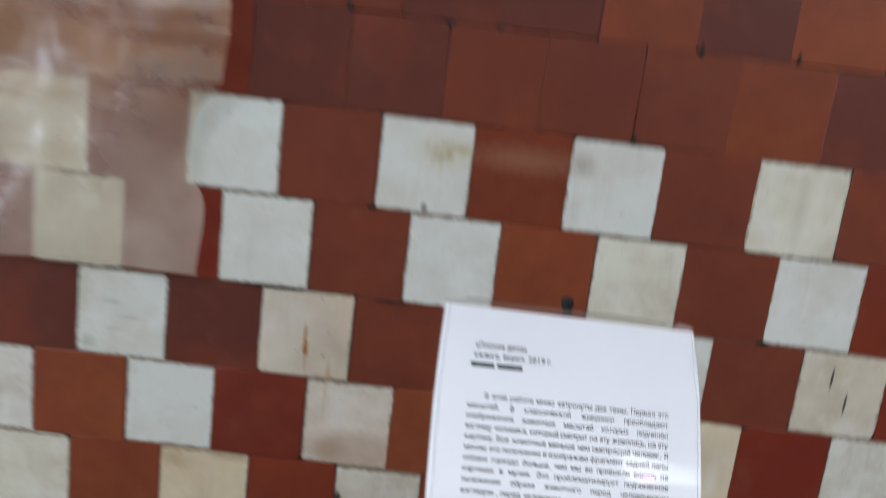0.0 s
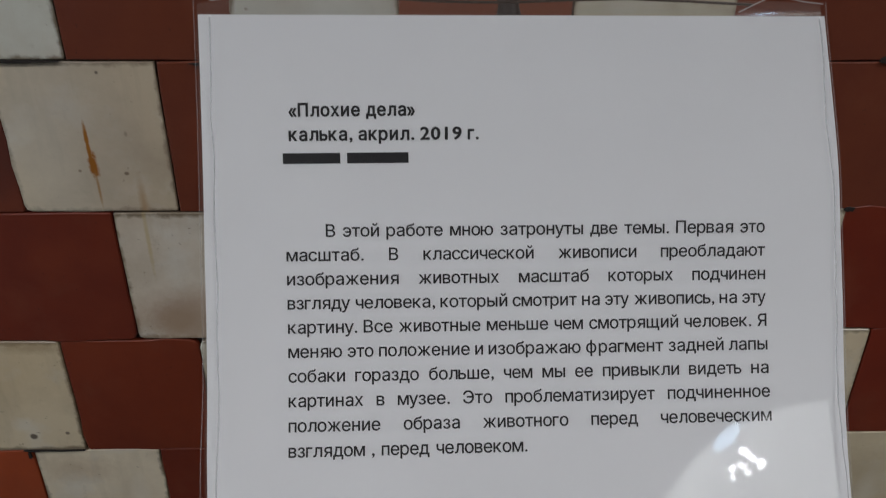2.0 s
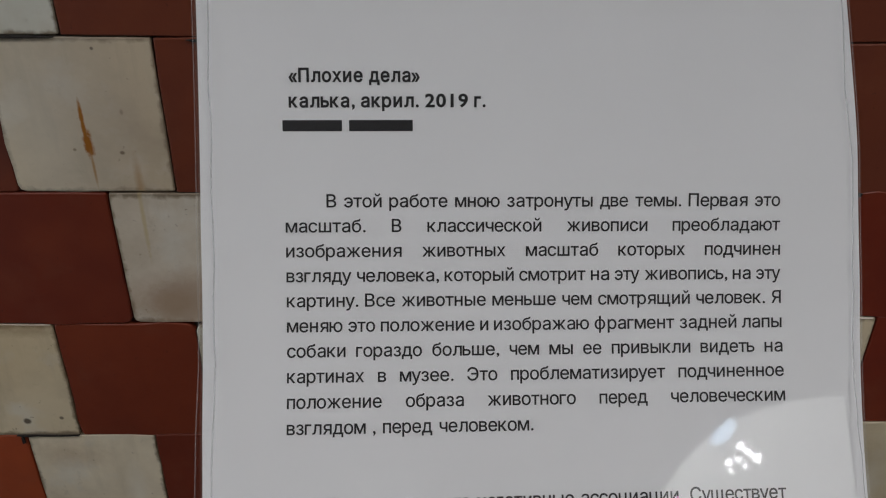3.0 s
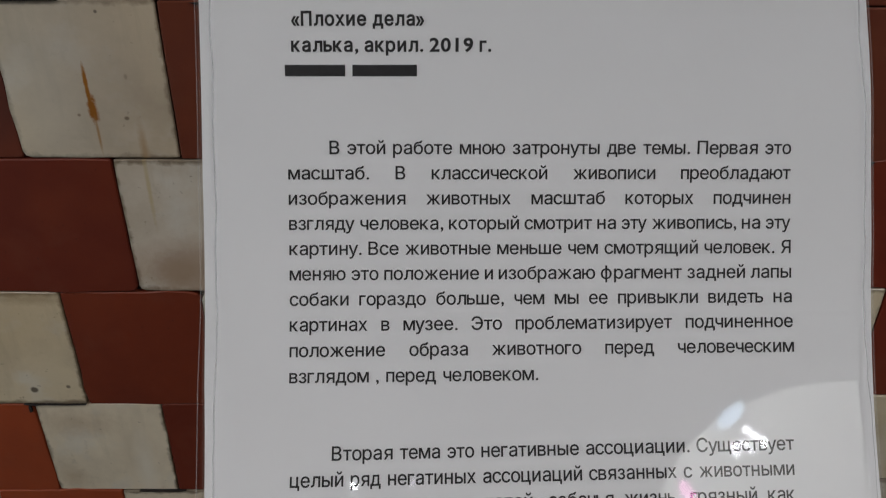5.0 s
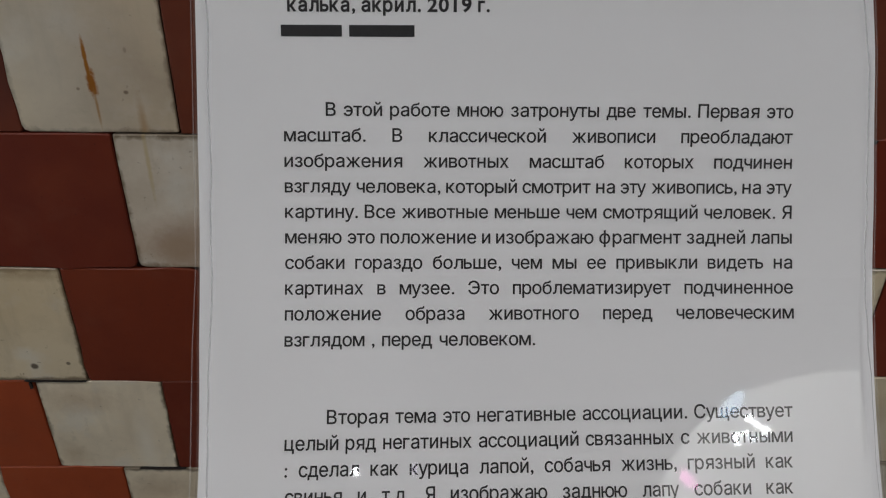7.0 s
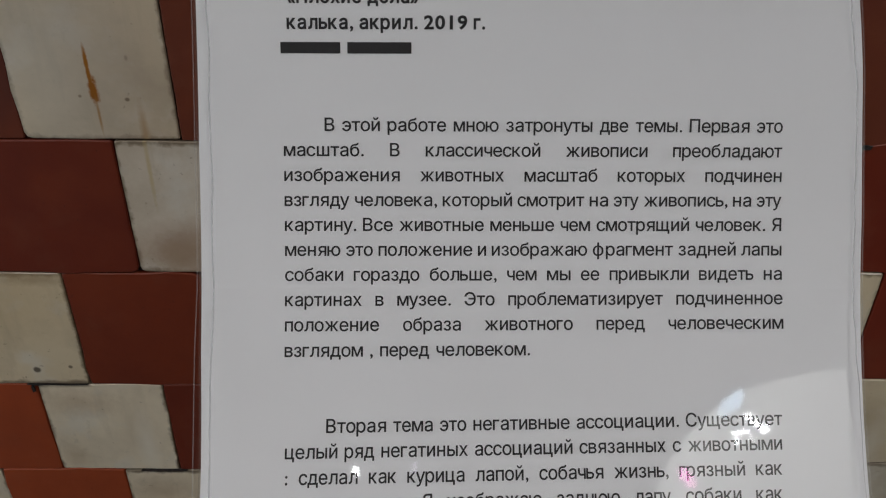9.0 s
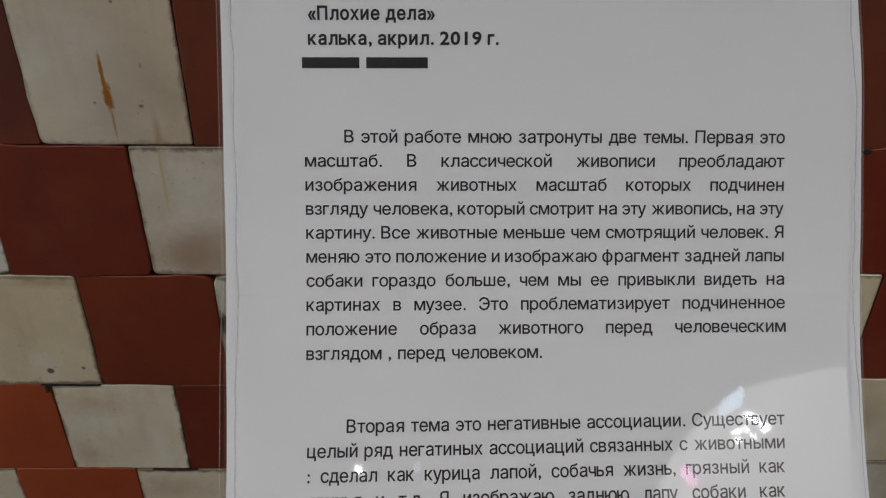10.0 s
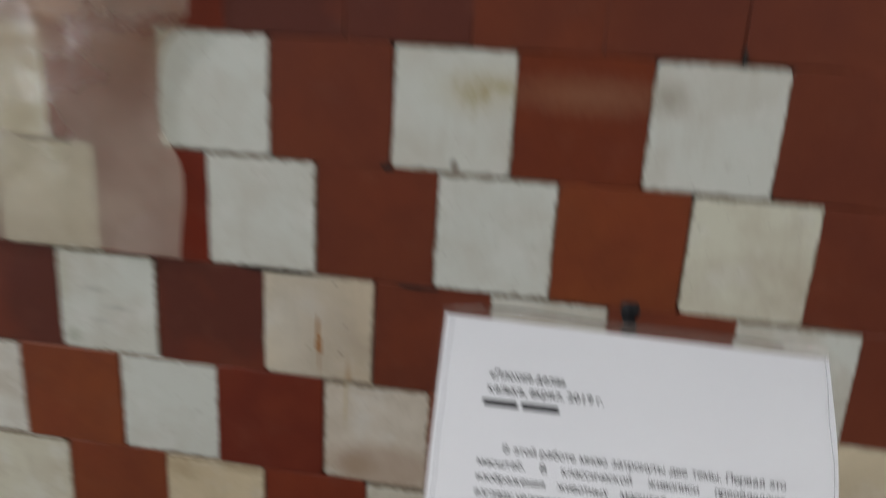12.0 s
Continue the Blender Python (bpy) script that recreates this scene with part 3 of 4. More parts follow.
def spline_loop(sp, steps_per=3):
    """A closed outline as flat points."""
    b = sp.bezier_points
    out = []
    for p, q in zip(b, list(b[1:]) + [b[0]]):
        straight = (p.handle_right - p.co).cross(q.co - p.co).length < 1e-5 and (q.handle_left - q.co).cross(q.co - p.co).length < 1e-5
        n = 1 if straight else steps_per
        for i in range(n):
            t = i / n
            u = 1 - t
            out.append((u ** 3 * p.co + 3 * u * u * t * p.handle_right + 3 * u * t * t * q.handle_left + t ** 3 * q.co).to_2d())
    keep = [c for k, c in enumerate(out) if (c - out[k - 1]).length > 1e-5]
    return keep


def signed_area(loop):
    return sum(a.x * b.y - b.x * a.y for a, b in zip(loop, loop[1:] + loop[:1])) / 2


def swell(loop, d):
    """Outlines moved outwards by d (holes shrink), by their own winding."""
    out = []
    for k, c in enumerate(loop):
        e, f = (c - loop[k - 1]).normalized(), (loop[(k + 1) % len(loop)] - c).normalized()
        n = Vector((-e.y - f.y, e.x + f.x))
        n = n.normalized() / max(0.6, math.sqrt(max(0.0, (1 + e.dot(f)) / 2))) if n.length > 1e-6 else Vector((0, 0))
        out.append(c + n * d)
    return out


def fill_strokes(loops):
    """Fills outlines, which may cross themselves and one another, with flat strips: wherever they wind round."""
    edges = [(a, b) for l in loops for a, b in zip(l, l[1:] + l[:1]) if abs(a.y - b.y) > 1e-7]
    levels = {round(p.y, 6) for l in loops for p in l}
    for i, (a, b) in enumerate(edges):
        for c, d in edges[i + 1:]:
            if max(a.y, b.y) <= min(c.y, d.y) or max(c.y, d.y) <= min(a.y, b.y) or max(a.x, b.x) < min(c.x, d.x) or max(c.x, d.x) < min(a.x, b.x):
                continue
            r, q = b - a, d - c
            den = r.x * q.y - r.y * q.x
            if abs(den) > 1e-9:
                t = ((c.x - a.x) * q.y - (c.y - a.y) * q.x) / den
                k = ((c.x - a.x) * r.y - (c.y - a.y) * r.x) / den
                if 0 < t < 1 and 0 < k < 1:
                    levels.add(round(a.y + t * r.y, 6))
    levels = sorted(levels)
    pts, faces = [], []
    for y0, y1 in zip(levels, levels[1:]):
        if y1 - y0 < 2e-5:
            continue
        ym = (y0 + y1) / 2
        cut = []
        for a, b in edges:
            if min(a.y, b.y) < ym < max(a.y, b.y):
                def at(y, a=a, b=b):
                    return a.x + (b.x - a.x) * (y - a.y) / (b.y - a.y)
                cut.append((at(ym), at(y0), at(y1), 1 if b.y > a.y else -1))
        cut.sort()
        wind = 0
        for left, right in zip(cut, cut[1:]):
            wind += left[3]
            if wind and right[0] - left[0] > 1e-6:
                k = len(pts)
                pts += [(left[1], y0), (right[1], y0), (right[2], y1), (left[2], y1)]
                faces.append((k, k + 1, k + 2, k + 3))
    return pts, faces


def shape_letters(chars, bold):
    """Shapes of single letters in the built-in font, at size 1, as (points, faces)."""
    grow = 0.028 if bold else 0.010
    made = {}
    for ch in sorted(chars):
        c = bpy.data.curves.new("letter", "FONT")
        c.body, c.size = ch, 1.0
        made[ch] = new("letter", c)
    bpy.context.view_layer.update()
    deps = bpy.context.evaluated_depsgraph_get()
    for ch, ob in made.items():
        loops = [l for l in (spline_loop(sp) for sp in ob.to_curve(deps).splines) if len(l) > 2]
        ob.to_curve_clear()
        big = max(loops, key=lambda l: abs(signed_area(l)))
        d = -math.copysign(grow, signed_area(big))
        glyphs[ch, bold] = fill_strokes([swell(l, d) for l in loops])
    for ob in made.values():
        c = ob.data
        bpy.data.objects.remove(ob)
        bpy.data.curves.remove(c)


# set widths of the printed typeface, in thousandths of its size
SET = {"а": 545, "б": 549, "в": 494, "г": 390, "д": 575, "е": 541, "ж": 788, "з": 470, "и": 557, "й": 545, "к": 505, "л": 548, "м": 667, "н": 540, "о": 540, "п": 510,
       "р": 536, "с": 482, "т": 449, "у": 473, "ф": 780, "х": 495, "ц": 565, "ч": 470, "ш": 780, "щ": 790, "ы": 690, "ь": 450, "э": 520, "ю": 715, "я": 560,
       "В": 650, "П": 680, "Я": 680, "Э": 720, "С": 700, ".": 265, ",": 270, ":": 270, "«": 400, "»": 400}
BEARING = 82
EM = 0.00584
shape_letters({ch for line in FIRST + SECOND for ch in line} - {" "}, False)
shape_letters({ch for line, *_ in HEAD for ch in line} - {" "} | {"х"}, True)
X_HEIGHT = max(p[1] for p in glyphs["х", False][0])
TALL = 0.00308 / X_HEIGHT


def set_word(w, bold):
    """Points and faces of a word, its ink starting at 0, and its width, all in units of the type size."""
    pts, faces, x = [], [], 0.0
    for ch in w:
        gp, gf = glyphs[ch, bold]
        lo, hi = min(p[0] for p in gp), max(p[0] for p in gp)
        room = SET.get(ch, 556) / 1000
        drawn = DRAWN * (1.06 if ch.isdigit() else 0.90 if bold else 1.0)
        shift = x + room / 2 - (lo + hi) / 2 * drawn
        base = len(pts)
        pts += [(p[0] * drawn + shift, p[1]) for p in gp]
        faces += [tuple(base + i for i in f) for f in gf]
        x += room
    width = x - BEARING / 1000
    lo, hi = min(p[0] for p in pts), max(p[0] for p in pts)
    # a lone mark keeps its own width
    if len(w) == 1:
        width = hi - lo
    return [((px - lo) * width / (hi - lo), py) for px, py in pts], faces, width


# how wide the letters are drawn for the type size, from the width of a middling one
DRAWN = 0.435 / (max(p[0] for p in glyphs["н", False][0]) - min(p[0] for p in glyphs["н", False][0]))


def text_line(line, s, a0, a1, bold, slope=0.0, size=EM, spread=0.0):
    """One printed line as one mesh that follows the bow of the page; s is the middle of the small letters, spread sets its first half a little wider."""
    ws = [set_word(w, bold) for w in line.split()]
    gap = (a1 - a0 - sum(w[2] for w in ws) * size) / max(1, len(ws) - 1)
    verts, faces, x = [], [], a0
    for pts, fs, width in ws:
        base = len(verts)
        for px, py in pts:
            a = x + px * size
            f = (a - a0) / (a1 - a0)
            a += 4 * spread * f * (1 - f)
            verts.append(on_page(a, s + slope * (a - COL0) + (py - 0.5 * X_HEIGHT) * TALL, 0.00012))
        faces += [tuple(base + i for i in f) for f in fs]
        x += width * size + gap
    me = bpy.data.meshes.new("text_line")
    me.from_pydata(verts, [], faces)
    me.materials.append(INK)
    under(new("text_line", me), sheet)


for line, s, a0, a1 in HEAD:
    inked = sum(set_word(w, True)[2] for w in line.split())
    text_line(line, s, a0, a1, True, 0, (a1 - a0 - 0.0019 * (len(line.split()) - 1)) / inked)
for i, line in enumerate(FIRST):
    last = i == len(FIRST) - 1
    text_line(line, 0.0704 - 0.0078 * i, COL0 + 0.0005 + 0.00008 * i + (INDENT - 0.0003 if i == 0 else 0), 0.0764 if last else COL1 - 0.0009 + 0.00022 * i, False, 0.0006 * i, spread=max(0.0, 0.00095 - 0.00012 * i))
for i, line in enumerate(SECOND):
    text_line(line, -0.0226 - 0.00735 * i, COL0 + 0.0019 + 0.00035 * i + (INDENT - 0.0005 if i == 0 else 0), COL1 - 0.0005 - 0.00045 * i, False, 0.011, EM * (0.985 - 0.009 * i))
# a line that is kept as plain bars
for a0, a1 in ((-0.0012, 0.0172), (0.0194, 0.0391)):
    under(part("text_bar", grid(steps(a0, a1, 6), [0.0924, 0.0958], lambda a, s: on_page(a, s, 0.00012)), INK), sheet)

# ---- clear sleeve round the sheet ----
sleeve = tagged(new("plastic_sleeve"), "clear glossy plastic sleeve holding the printed sheet", "document sleeve")
sleeve.location = on_page(0.077, FOOT - 0.004)


def film_lift(u, s):
    """The front film lies on the page, and lifts off it to one flat slope lower down."""
    a = left_edge(s) + (right_edge(s) - left_edge(s)) * u
    free = 0.0012
    if s < CREASE:
        c = max(s, -0.06)
        free = 0.0012 + bow(0.077, CREASE) - 0.27 * (c - CREASE) - bow(0.077, c) + (a - 0.077) * (0.272 * (CREASE - c))
        free = max(0.0006, free if s > -0.06 else free + (s + 0.06) * 0.12)
    cling = max(0.0, min(1.0, (1.0 - u) / 0.035))
    return 0.0005 + 0.0006 + (free - 0.0006) * cling * cling * (3 - 2 * cling)


CREASE = 0.02
us = steps(-0.003, 0.96, 24) + [0.965, 0.972, 0.979, 0.986, 0.993, 0.9995]
film_at = lambda u, s: page_at(u, s, film_lift(u, s))
bm = grid(us, steps(FOOT - 0.003, CREASE - 0.00001, 60), film_at)
low_film = bpy.data.meshes.new("low_film")
bm.to_mesh(low_film)
bm.free()
bm = grid(us, steps(CREASE, TOP + 0.0036, 50), film_at)
bm.from_mesh(low_film)
bpy.data.meshes.remove(low_film)
under(part("front_film", bm, FILM, smooth=True), sleeve)
FILM_BACK = clear_film("clear_plastic_back", 0.10, 0.06, (0.55, 0.42, 0.36))


def film_top(u):
    return TOP + 0.0040 + 0.0022 * max(0.0, math.sin(math.pi * min(1, max(0, u)))) ** 0.5


under(part("back_film", grid(steps(-0.0048, 1.0004, 30), steps(0, 1, 42), lambda u, v: page_at(u, FOOT - 0.003 + (film_top(u) - FOOT + 0.003) * v, -0.0008 - 0.0022 * max(0, v - 0.97) / 0.03)), FILM_BACK, smooth=True), sleeve)
# highlights on the crinkled top edge, drawn as thin pale rods
CRINKLE_GLINT = clear_film("crinkle_glint_plastic", 0.5, 0.15, (0.7, 0.68, 0.68))
for pts in (((0.863, 0.001), (0.892, 0.0036), (0.920, 0.0058)), ((0.920, 0.0058), (0.910, 0.0054), (0.874, 0.0050)), ((0.936, 0.0052), (0.965, 0.0041), (0.997, 0.0034)), ((0.02, 0.0040), (0.06, 0.0046), (0.10, 0.0060))):
    under(part("film_crinkle_glint", rod([page_at(u, TOP + d, 0.0004) for u, d in pts], 0.00017, 6), CRINKLE_GLINT, label="highlight on a crinkle in the sleeve top, drawn as a pale rod"), sleeve)


def seam(u0, u1, s0, s1, lift, wob, seed):
    def at(u, s):
        w = wob * (noise.noise((s * 34, seed, 0)) + 0.5 * noise.noise((s * 90, seed, 3)))
        return page_at(u + w, s, film_lift(min(1.0, max(0.0, u)), s) + lift)
    return grid([u0, (u0 + u1) / 2, u1], steps(s0, s1, 70), at)


under(part("side_seam", seam(-0.0046, -0.0030, FOOT - 0.003, TOP + 0.0036, 0.0, 0, 1), FILM_EDGE, label="welded clear side seam"), sleeve)
under(part("side_seam", seam(0.9990, 1.0006, FOOT - 0.003, TOP + 0.0036, 0.0, 0, 2), FILM_EDGE, label="welded clear side seam"), sleeve)
under(part("bottom_seam", grid(steps(0, 1, 12), [FOOT - 0.004, FOOT - 0.0005], lambda u, s: page_at(u, s, 0.0004)), FILM_EDGE, label="welded clear bottom seam"), sleeve)
# the folds' shade is put into a grey tint on flat strips
FOLD_SHADE = clear_film("fold_shade_plastic", 0.42, 0.25, (0.42, 0.42, 0.46))
for u, seed in ((0.019, 5.2), (0.9875, 8.1)):
    under(part("fold_shade_strip", seam(u - 0.0013, u + 0.0013, FOOT, TOP - 0.001, -0.0004, 0.0045, seed), FOLD_SHADE, label="wavy fold along the sleeve edge, its shade in the tint"), sleeve)

# ---- wire stand behind the sheet ----
stand = thing("music_stand", (0.18, 0.70, 0.0), "slim black wire stand holding the slanted sheet", "stand", "")
bar_l, bar_r = on_page(-0.0095, TOP + 0.0058, -0.004), on_page(0.148, TOP + 0.0026, -0.004)
mid = [bar_l.lerp(bar_r, i / 8) + EY * 0.0008 * math.sin(i * 1.3) for i in range(9)]
under(part("top_wire", rod(mid, 0.00042, 8), STEEL, label="thin dark top wire"), stand)
knob_at = Vector((0.1725, 0.664, 1.178))
up = Matrix.Translation(knob_at) @ EY.to_track_quat("Z", "Y").to_matrix().to_4x4()
under(part("knob", lathe([(0.0038, -0.008), (0.0042, -0.0025), (0.0036, 0.0), (0.0034, 0.0022), (0.0048, 0.0040), (0.0052, 0.0062), (0.0052, 0.0098), (0.0046, 0.0112), (0.0032, 0.0117)], 24, up), BLACK, label="black plastic end knob", smooth=True), stand)
neck = knob_at - EY * 0.008
low = Vector((0.176, 0.60, 0.93))
under(part("back_rod", rod([neck, neck.lerp(low, 0.5) + Vector((0, 0.012, 0)), low], 0.004, 10), BLACK), stand)
under(part("pole", rod([low + Vector((0, 0.005, 0.02)), Vector((0.178, 0.62, 0.5)), Vector((0.18, 0.62, 0.02))], 0.009, 14), BLACK), stand)
ledge = on_page(0.077, FOOT - 0.005)
under(part("ledge", box(ledge.x - 0.11, ledge.x + 0.11, ledge.y - 0.012, ledge.y + 0.014, ledge.z - 0.006, ledge.z - 0.001, 0.001), BLACK), stand)
under(part("clamp", box(0.162, 0.192, 0.555, 0.64, 0.895, 0.935, 0.004), BLACK), stand)
for k in range(3):
    ang = math.radians(90 + 120 * k)
    foot = Vector((0.18 + 0.24 * math.cos(ang), 0.55 + 0.24 * math.sin(ang), 0.012))
    under(part("leg", rod([Vector((0.18, 0.62, 0.16)), foot], 0.006, 10), BLACK), stand)

# ---- tracing-paper drawing on the wall ----
art = thing("tracing_paper_drawing", (-0.48, WALL - 0.012, 1.121), "creased translucent tracing paper painted in ochre, hung on tiles", "artwork")


def art_at(u, v):
    x = -0.60 + u * (0.60 + 0.03 * v) + 0.006 * noise.noise((v * 4, 3.1, 0)) * u + 0.004 * noise.noise((v * 13, 7.7, 0)) * u
    x += u ** 10 * (0.010 * max(0.0, min(1.0, (v - 0.24) / 0.03)) - 0.021 * math.exp(-((v - 0.185) / 0.06) ** 4))
    z = v * 0.75 + 0.003 * noise.noise((u * 6, 1.7, 5)) * (1 - v)
    y = -0.002 + 0.010 * noise.noise((u * 4.0, v * 5.0, 2.0)) + 0.006 * abs(noise.noise((u * 9 + v * 4, v * 7 - u * 5, 9.0)))
    return Vector((x + 0.297, min(y, 0.008), z))


part("sheet", grid(steps(0, 1, 60), steps(0, 1, 70), art_at), TRACING, art, smooth=True)
part("pin", lathe([(0.004, 0), (0.005, 0.002), (0.003, 0.004)], 12, Matrix.Translation((0.0, 0.003, 0.735)) @ pose(0, 0, 0, 90)), STEEL, art)

# ---- wall tiles ----
P = 0.0983            # pitch of the tiles along a row
ROWS_Z = [0.2395, 0.3375, 0.4355, 0.5335, 0.6315, 0.7305, 0.8205, 0.9205, 1.0190, 1.1165, 1.2140, 1.3115, 1.4085, 1.5065, 1.6045, 1.7025, 1.80]
# left edge of one cream tile in each row, by the row's lower joint
PHASE = {0.6315: -0.1075, 0.7305: -0.1575, 0.8205: -0.2145, 0.9205: -0.0595, 1.0190: -0.1145, 1.1165: 0.0330, 1.2140: -0.0065,
         1.3115: 0.0525, 1.4085: 0.0020}
SPECIAL = {(1.0190, 0): RUST, (0.9205, 0): BROWNED, (1.2140, 0): SMEARED, (1.2140, 2): SPOTTED, (1.0190, 6): SCRATCHED, (0.8205, 2): DRIPPED, (0.8205, 0): PITTED, (0.7305, 0): LIFTED, (0.6315, 0): LIFTED, (0.6315, -2): LIFTED, (0.6315, 2): LIFTED, (0.7305, -2): LIFTED, (1.2140, 4): STREAKED,
           (1.1165, 2): GREENISH, (1.2140, -2): BLUISH, (1.1165, 0): BLUISH, (1.1165, -2): BLUISH, (1.0190, -2): SMUDGED, (1.1165, 4): BLUISH, (0.9205, 4): WARM, (0.8205, 4): WARM, (0.8205, 6): WARM, (0.7305, 6): WARM, (0.7305, 4): WARM, (0.7305, 2): WARM, (0.8205, -2): GREENISH, (0.9205, -2): BLUISH}
TONE = {(1.3115, 1): BROWN, (1.3115, 2): BROWN, (1.3115, 3): ORANGE, (1.3115, 4): PLUM, (1.3115, 0): BROWN, (1.3115, -1): PLUM, (1.3115, -2): PLUM, (1.3115, 5): RED,
        (1.4085, 2): ORANGE, (1.4085, 3): PLUM, (1.4085, 4): ORANGE, (1.4085, 1): PLUM, (1.4085, 0): PLUM, (1.4085, -1): BROWN,
        (1.1165, 1): ORANGE, (1.2140, 1): PALE_BAND, (0.9205, -1): RED, (0.8205, 1): RED, (0.7305, 1): RED, (0.7305, -1): VERMILION, (0.6315, -1): VERMILION, (0.8205, -1): ORANGE, (0.6315, 1): VERMILION, (1.0190, 5): BROWN, (1.0190, 3): BROWN, (0.9205, 3): BROWN, (1.0190, -1): PLUM, (1.0190, -3): PLUM, (1.0190, 1): BROWN, (1.1165, -1): BROWN, (1.2140, -1): BROWN, (1.2140, 3): BROWN, (1.1165, 3): BROWN, (1.2140, 5): BROWN, (0.9205, 5): RED, (0.9205, -3): ORANGE}


def tile_mesh(seed, w, h, proud):
    """A pressed tile: softened, slightly chipped outline, thin bevel, sides down to the joint."""
    rng = random.Random(seed)
    corner = []
    for sx, sz in ((-1, -1), (1, -1), (1, 1), (-1, 1)):
        c = rng.uniform(0.0006, 0.0017) if rng.random() < 0.75 else rng.uniform(0.003, 0.0065)
        x, z = sx * w / 2, sz * h / 2
        pts = [(x - sx * c, z), (x - sx * 0.3 * c, z - sz * 0.3 * c), (x, z - sz * c)]
        corner.append(pts if sx * sz < 0 else pts[::-1])
    loop = []
    for i in range(4):
        a, b = corner[i], corner[(i + 1) % 4]
        loop += a
        for f in (0.18, 0.36, 0.52, 0.70, 0.86):
            x = a[2][0] + (b[0][0] - a[2][0]) * f
            z = a[2][1] + (b[0][1] - a[2][1]) * f
            n = rng.uniform(-0.0005, 0.0002) if rng.random() < 0.86 else rng.uniform(-0.0019, -0.0008)
            loop.append((x + math.copysign(n, x) * (abs(x) > abs(z)), z + math.copysign(n, z) * (abs(z) >= abs(x))))
    bm = bmesh.new()
    b = 0.0007
    back = [bm.verts.new((x, 0.0046, z)) for x, z in loop]
    side = [bm.verts.new((x, b - proud, z)) for x, z in loop]
    face = [bm.verts.new((x * (1 - 2 * b / w), -proud, z * (1 - 2 * b / h))) for x, z in loop]
    n = len(loop)
    for lo, hi in ((back, side), (side, face)):
        for i in range(n):
            bm.faces.new((lo[i], lo[(i + 1) % n], hi[(i + 1) % n], hi[i]))
    bm.faces.new(face)
    bmesh.ops.recalc_face_normals(bm, faces=bm.faces)
    me = bpy.data.meshes.new("tile")
    bm.to_mesh(me)
    bm.free()
    return me


rng = random.Random(11)
cache = {}
CREAM_W = 0.0962


def tile_data(mat, h, white, plain_red):
    key = (mat.name, round(h, 4), plain_red, rng.randrange(4))
    if key not in cache:
        gap = 0.0012 if white else 0.0008
        cache[key] = tile_mesh(len(cache) * 7 + 3, (CREAM_W if white else P if plain_red else 2 * P - CREAM_W) - gap, h - gap, rng.uniform(0.0, 0.0012))
        cache[key].materials.append(mat)
    return cache[key]


# courses east of the sheet creep up and close in a little
CREEP = {1.0190: 0.0015, 0.9205: 0.0055, 0.8205: 0.0095, 0.7305: 0.012, 0.6315: 0.012, 0.5335: 0.012}
WIDE = {(1.0190, 0), (0.8205, 0)}
far = []
for r, (z0, z1) in enumerate(zip(ROWS_Z, ROWS_Z[1:])):
    first = PHASE.get(z0, -0.0575 + 0.049 * ((5 - r) % 4))
    plain_red = z0 > 1.3
    for k in range(-9, 13):
        x = first + k * P + P / 2
        white = not plain_red and k % 2 == 0
        if not plain_red:
            x += (CREAM_W - P) / 2
        mat = SPECIAL.get((z0, k)) if white else TONE.get((z0, k))
        if not mat:
            mat = WHITE if white else rng.choice([RED, RED, RED, RED, PLUM, ORANGE] if plain_red else [RED, RED, RED, RED, RED, ORANGE])
        if -0.62 < x < 0.86 and 0.5 < z0 < 1.65:
            lo, hi = (CREEP.get(z0, 0.0), CREEP.get(z1, 0.0)) if x > 0.15 else (0.0, 0.0)
            if x > 0.15 and z0 in (0.9205, 0.8205):
                x -= 0.0045
            x -= 0.0015 * (x > 0.3) + 0.002 * (x > 0.4)
            ob = new("tile", tile_data(mat, z1 - z0, white, plain_red))
            ob.parent = wall_north
            ob.location = (x + rng.uniform(-0.0005, 0.0005), WALL - rng.uniform(0.0, 0.0006), (z0 + z1 + lo + hi) / 2 + rng.uniform(-0.0004, 0.0004))
            ob.scale.z = (z1 + hi - z0 - lo) / (z1 - z0)
            if (z0, k) in WIDE:
                ob.scale.x, ob.location.x = 1.03, ob.location.x + 0.0015
            elif (z0, k - 1) in WIDE:
                ob.scale.x, ob.location.x = 0.97, ob.location.x + 0.0015
            ob.rotation_euler = (rng.uniform(-0.006, 0.006), rng.uniform(-0.004, 0.004), rng.uniform(-0.006, 0.006))
        else:
            far.append((x, (z0 + z1) / 2, z1 - z0, white))

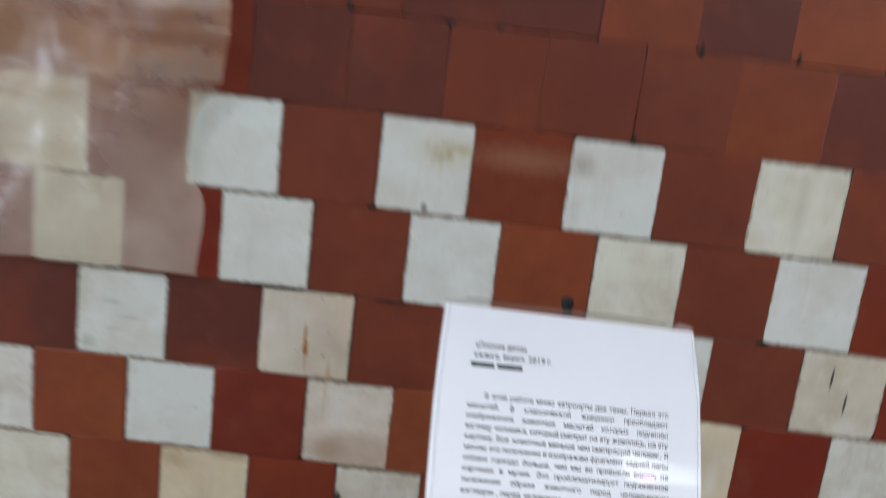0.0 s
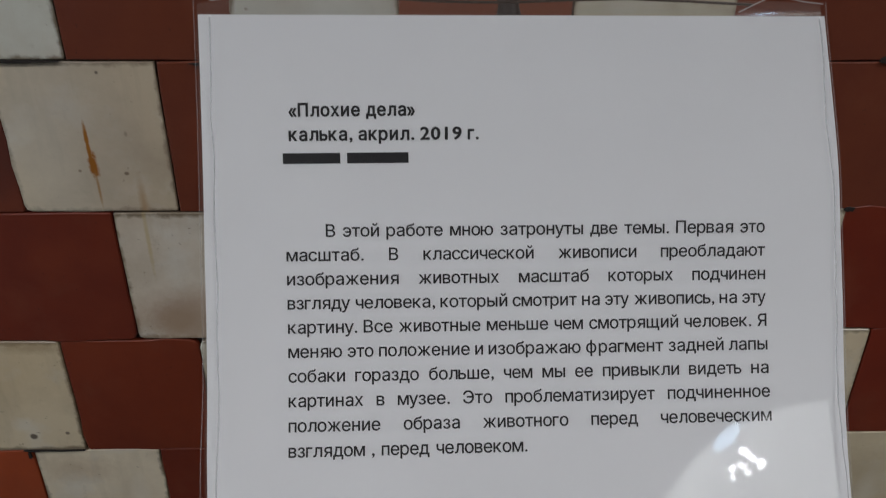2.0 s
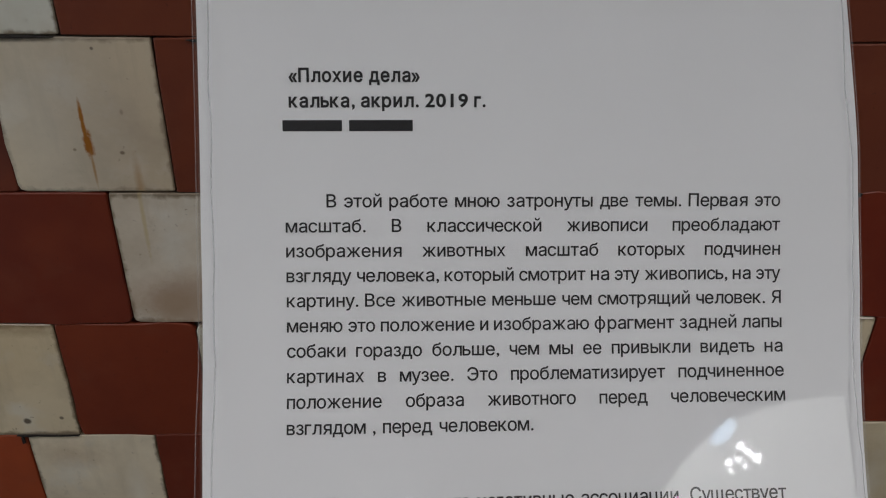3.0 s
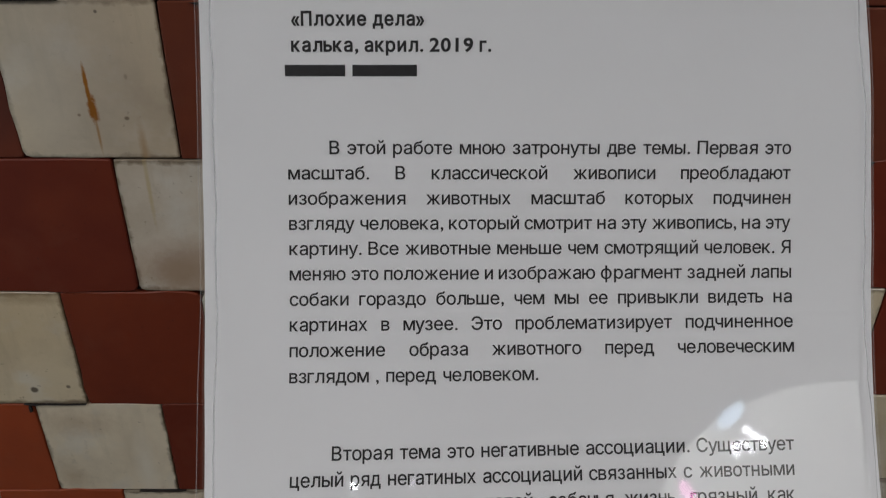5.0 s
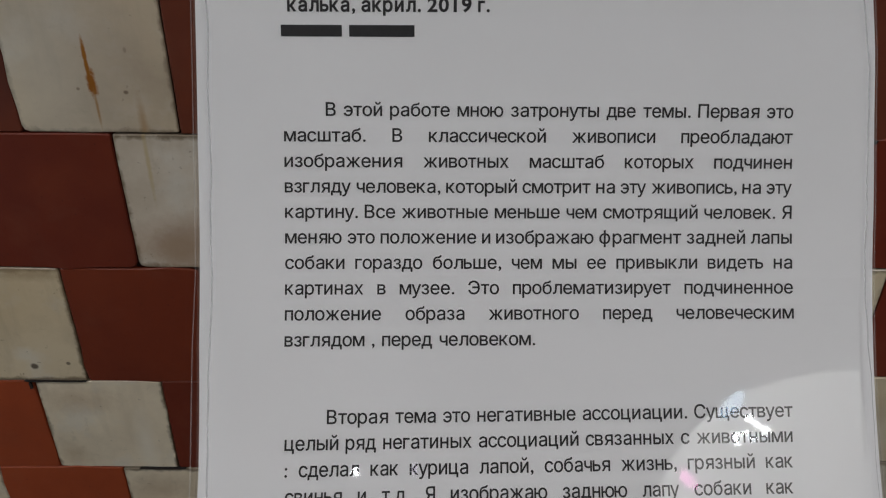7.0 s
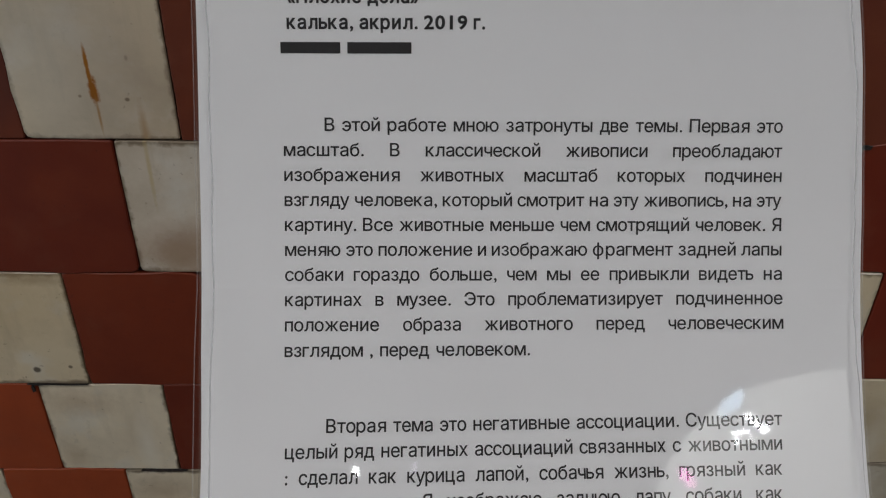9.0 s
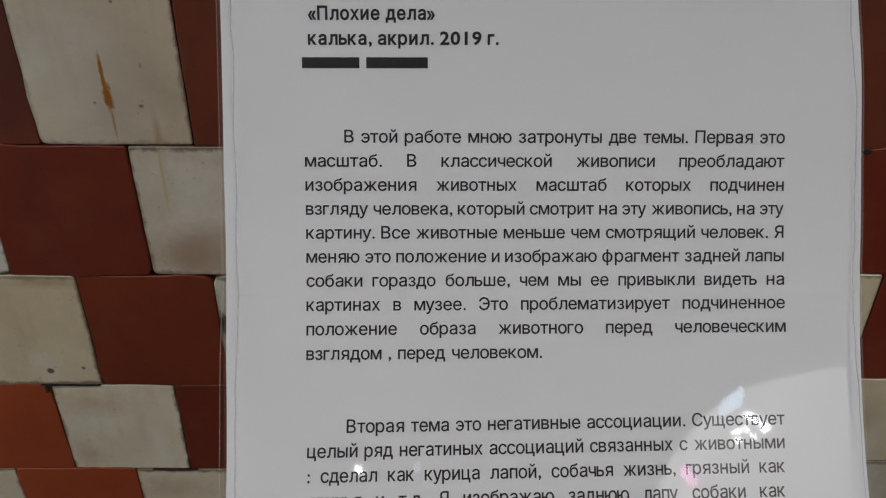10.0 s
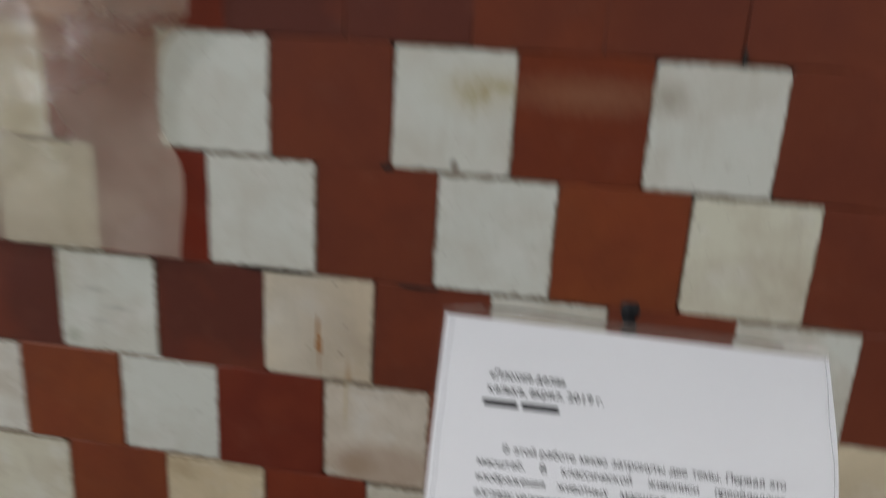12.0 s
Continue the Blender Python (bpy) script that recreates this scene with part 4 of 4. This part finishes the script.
# broken corners and open joints between tiles
for x, z, rx, rz, seed in ((-0.0085, 1.2145, 0.0045, 0.0032, 1), (0.424, 1.1175, 0.0065, 0.0026, 2), (-0.155, 0.8207, 0.0085, 0.0009, 3), (-0.160, 0.8165, 0.0014, 0.004, 4),
                           (0.2505, 1.316, 0.0016, 0.006, 5), (0.303, 1.4095, 0.0022, 0.008, 6), (0.4005, 1.414, 0.0022, 0.006, 7), (-0.050, 1.412, 0.004, 0.006, 8),
                           (0.052, 1.4075, 0.005, 0.0035, 9), (0.100, 1.4085, 0.004, 0.003, 10), (0.02, 1.1150, 0.02, 0.0011, 12),
                           (0.424, 1.0195, 0.004, 0.0018, 14), (-0.105, 1.1165, 0.03, 0.0011, 15), (-0.132, 0.8207, 0.018, 0.0006, 16), (-0.075, 0.7307, 0.020, 0.0006, 17)):
    g = random.Random(seed)
    bm = bmesh.new()
    rim = [bm.verts.new((x + rx * math.cos(k * math.pi / 6) * g.uniform(0.6, 1.15), WALL - 0.0022, z + rz * math.sin(k * math.pi / 6) * g.uniform(0.6, 1.15))) for k in range(12)]
    bm.faces.new(rim)
    ext = bmesh.ops.extrude_face_region(bm, geom=list(bm.faces))
    bmesh.ops.translate(bm, vec=(0, 0.003, 0), verts=[v for v in ext["geom"] if isinstance(v, bmesh.types.BMVert)])
    part("chip", bm, CHIP, wall_north, "dark broken tile edge")

# the rest of the cladding, out past the pieces above
near = {(round(z0, 4), k) for z0 in ROWS_Z for k in range(-9, 13)}
z_all = [ROWS_Z[0] - 0.098, *ROWS_Z] + [ROWS_Z[-1] + 0.098 * (i + 1) for i in range(21)]
for z0, z1 in zip(z_all, z_all[1:]):
    row = PHASE.get(z0, -0.0575 + 0.049 * (round(z0 / 0.098) % 4))
    for k in range(-31, 44):
        if (round(z0, 4), k) not in near or z0 >= ROWS_Z[-1]:
            far.append((row + (k + 0.5) * P, (z0 + z1) / 2, z1 - z0, z0 < 1.3 and k % 2 == 0))
for name, want, mat in (("cream_tiles", True, WHITE), ("red_tiles", False, RED)):
    verts, faces = [], []
    for x, z, h, white in far:
        if white != want or not X0 + P < x < X1 - P or z + h / 2 > CEIL:
            continue
        k = len(verts)
        a, b = P / 2 - 0.0006, h / 2 - 0.0005
        for y in (WALL + 0.0044, WALL - 0.0005):
            verts += [(x - a, y, z - b), (x + a, y, z - b), (x + a, y, z + b), (x - a, y, z + b)]
        faces += [(k + 4, k + 5, k + 6, k + 7), (k, k + 1, k + 5, k + 4), (k + 1, k + 2, k + 6, k + 5), (k + 2, k + 3, k + 7, k + 6), (k + 3, k, k + 4, k + 7)]
    me = bpy.data.meshes.new(name)
    me.from_pydata(verts, [], faces)
    me.materials.append(mat)
    ob = new(name, me)
    ob.parent = wall_north
    tagged(ob, kind="stuff")
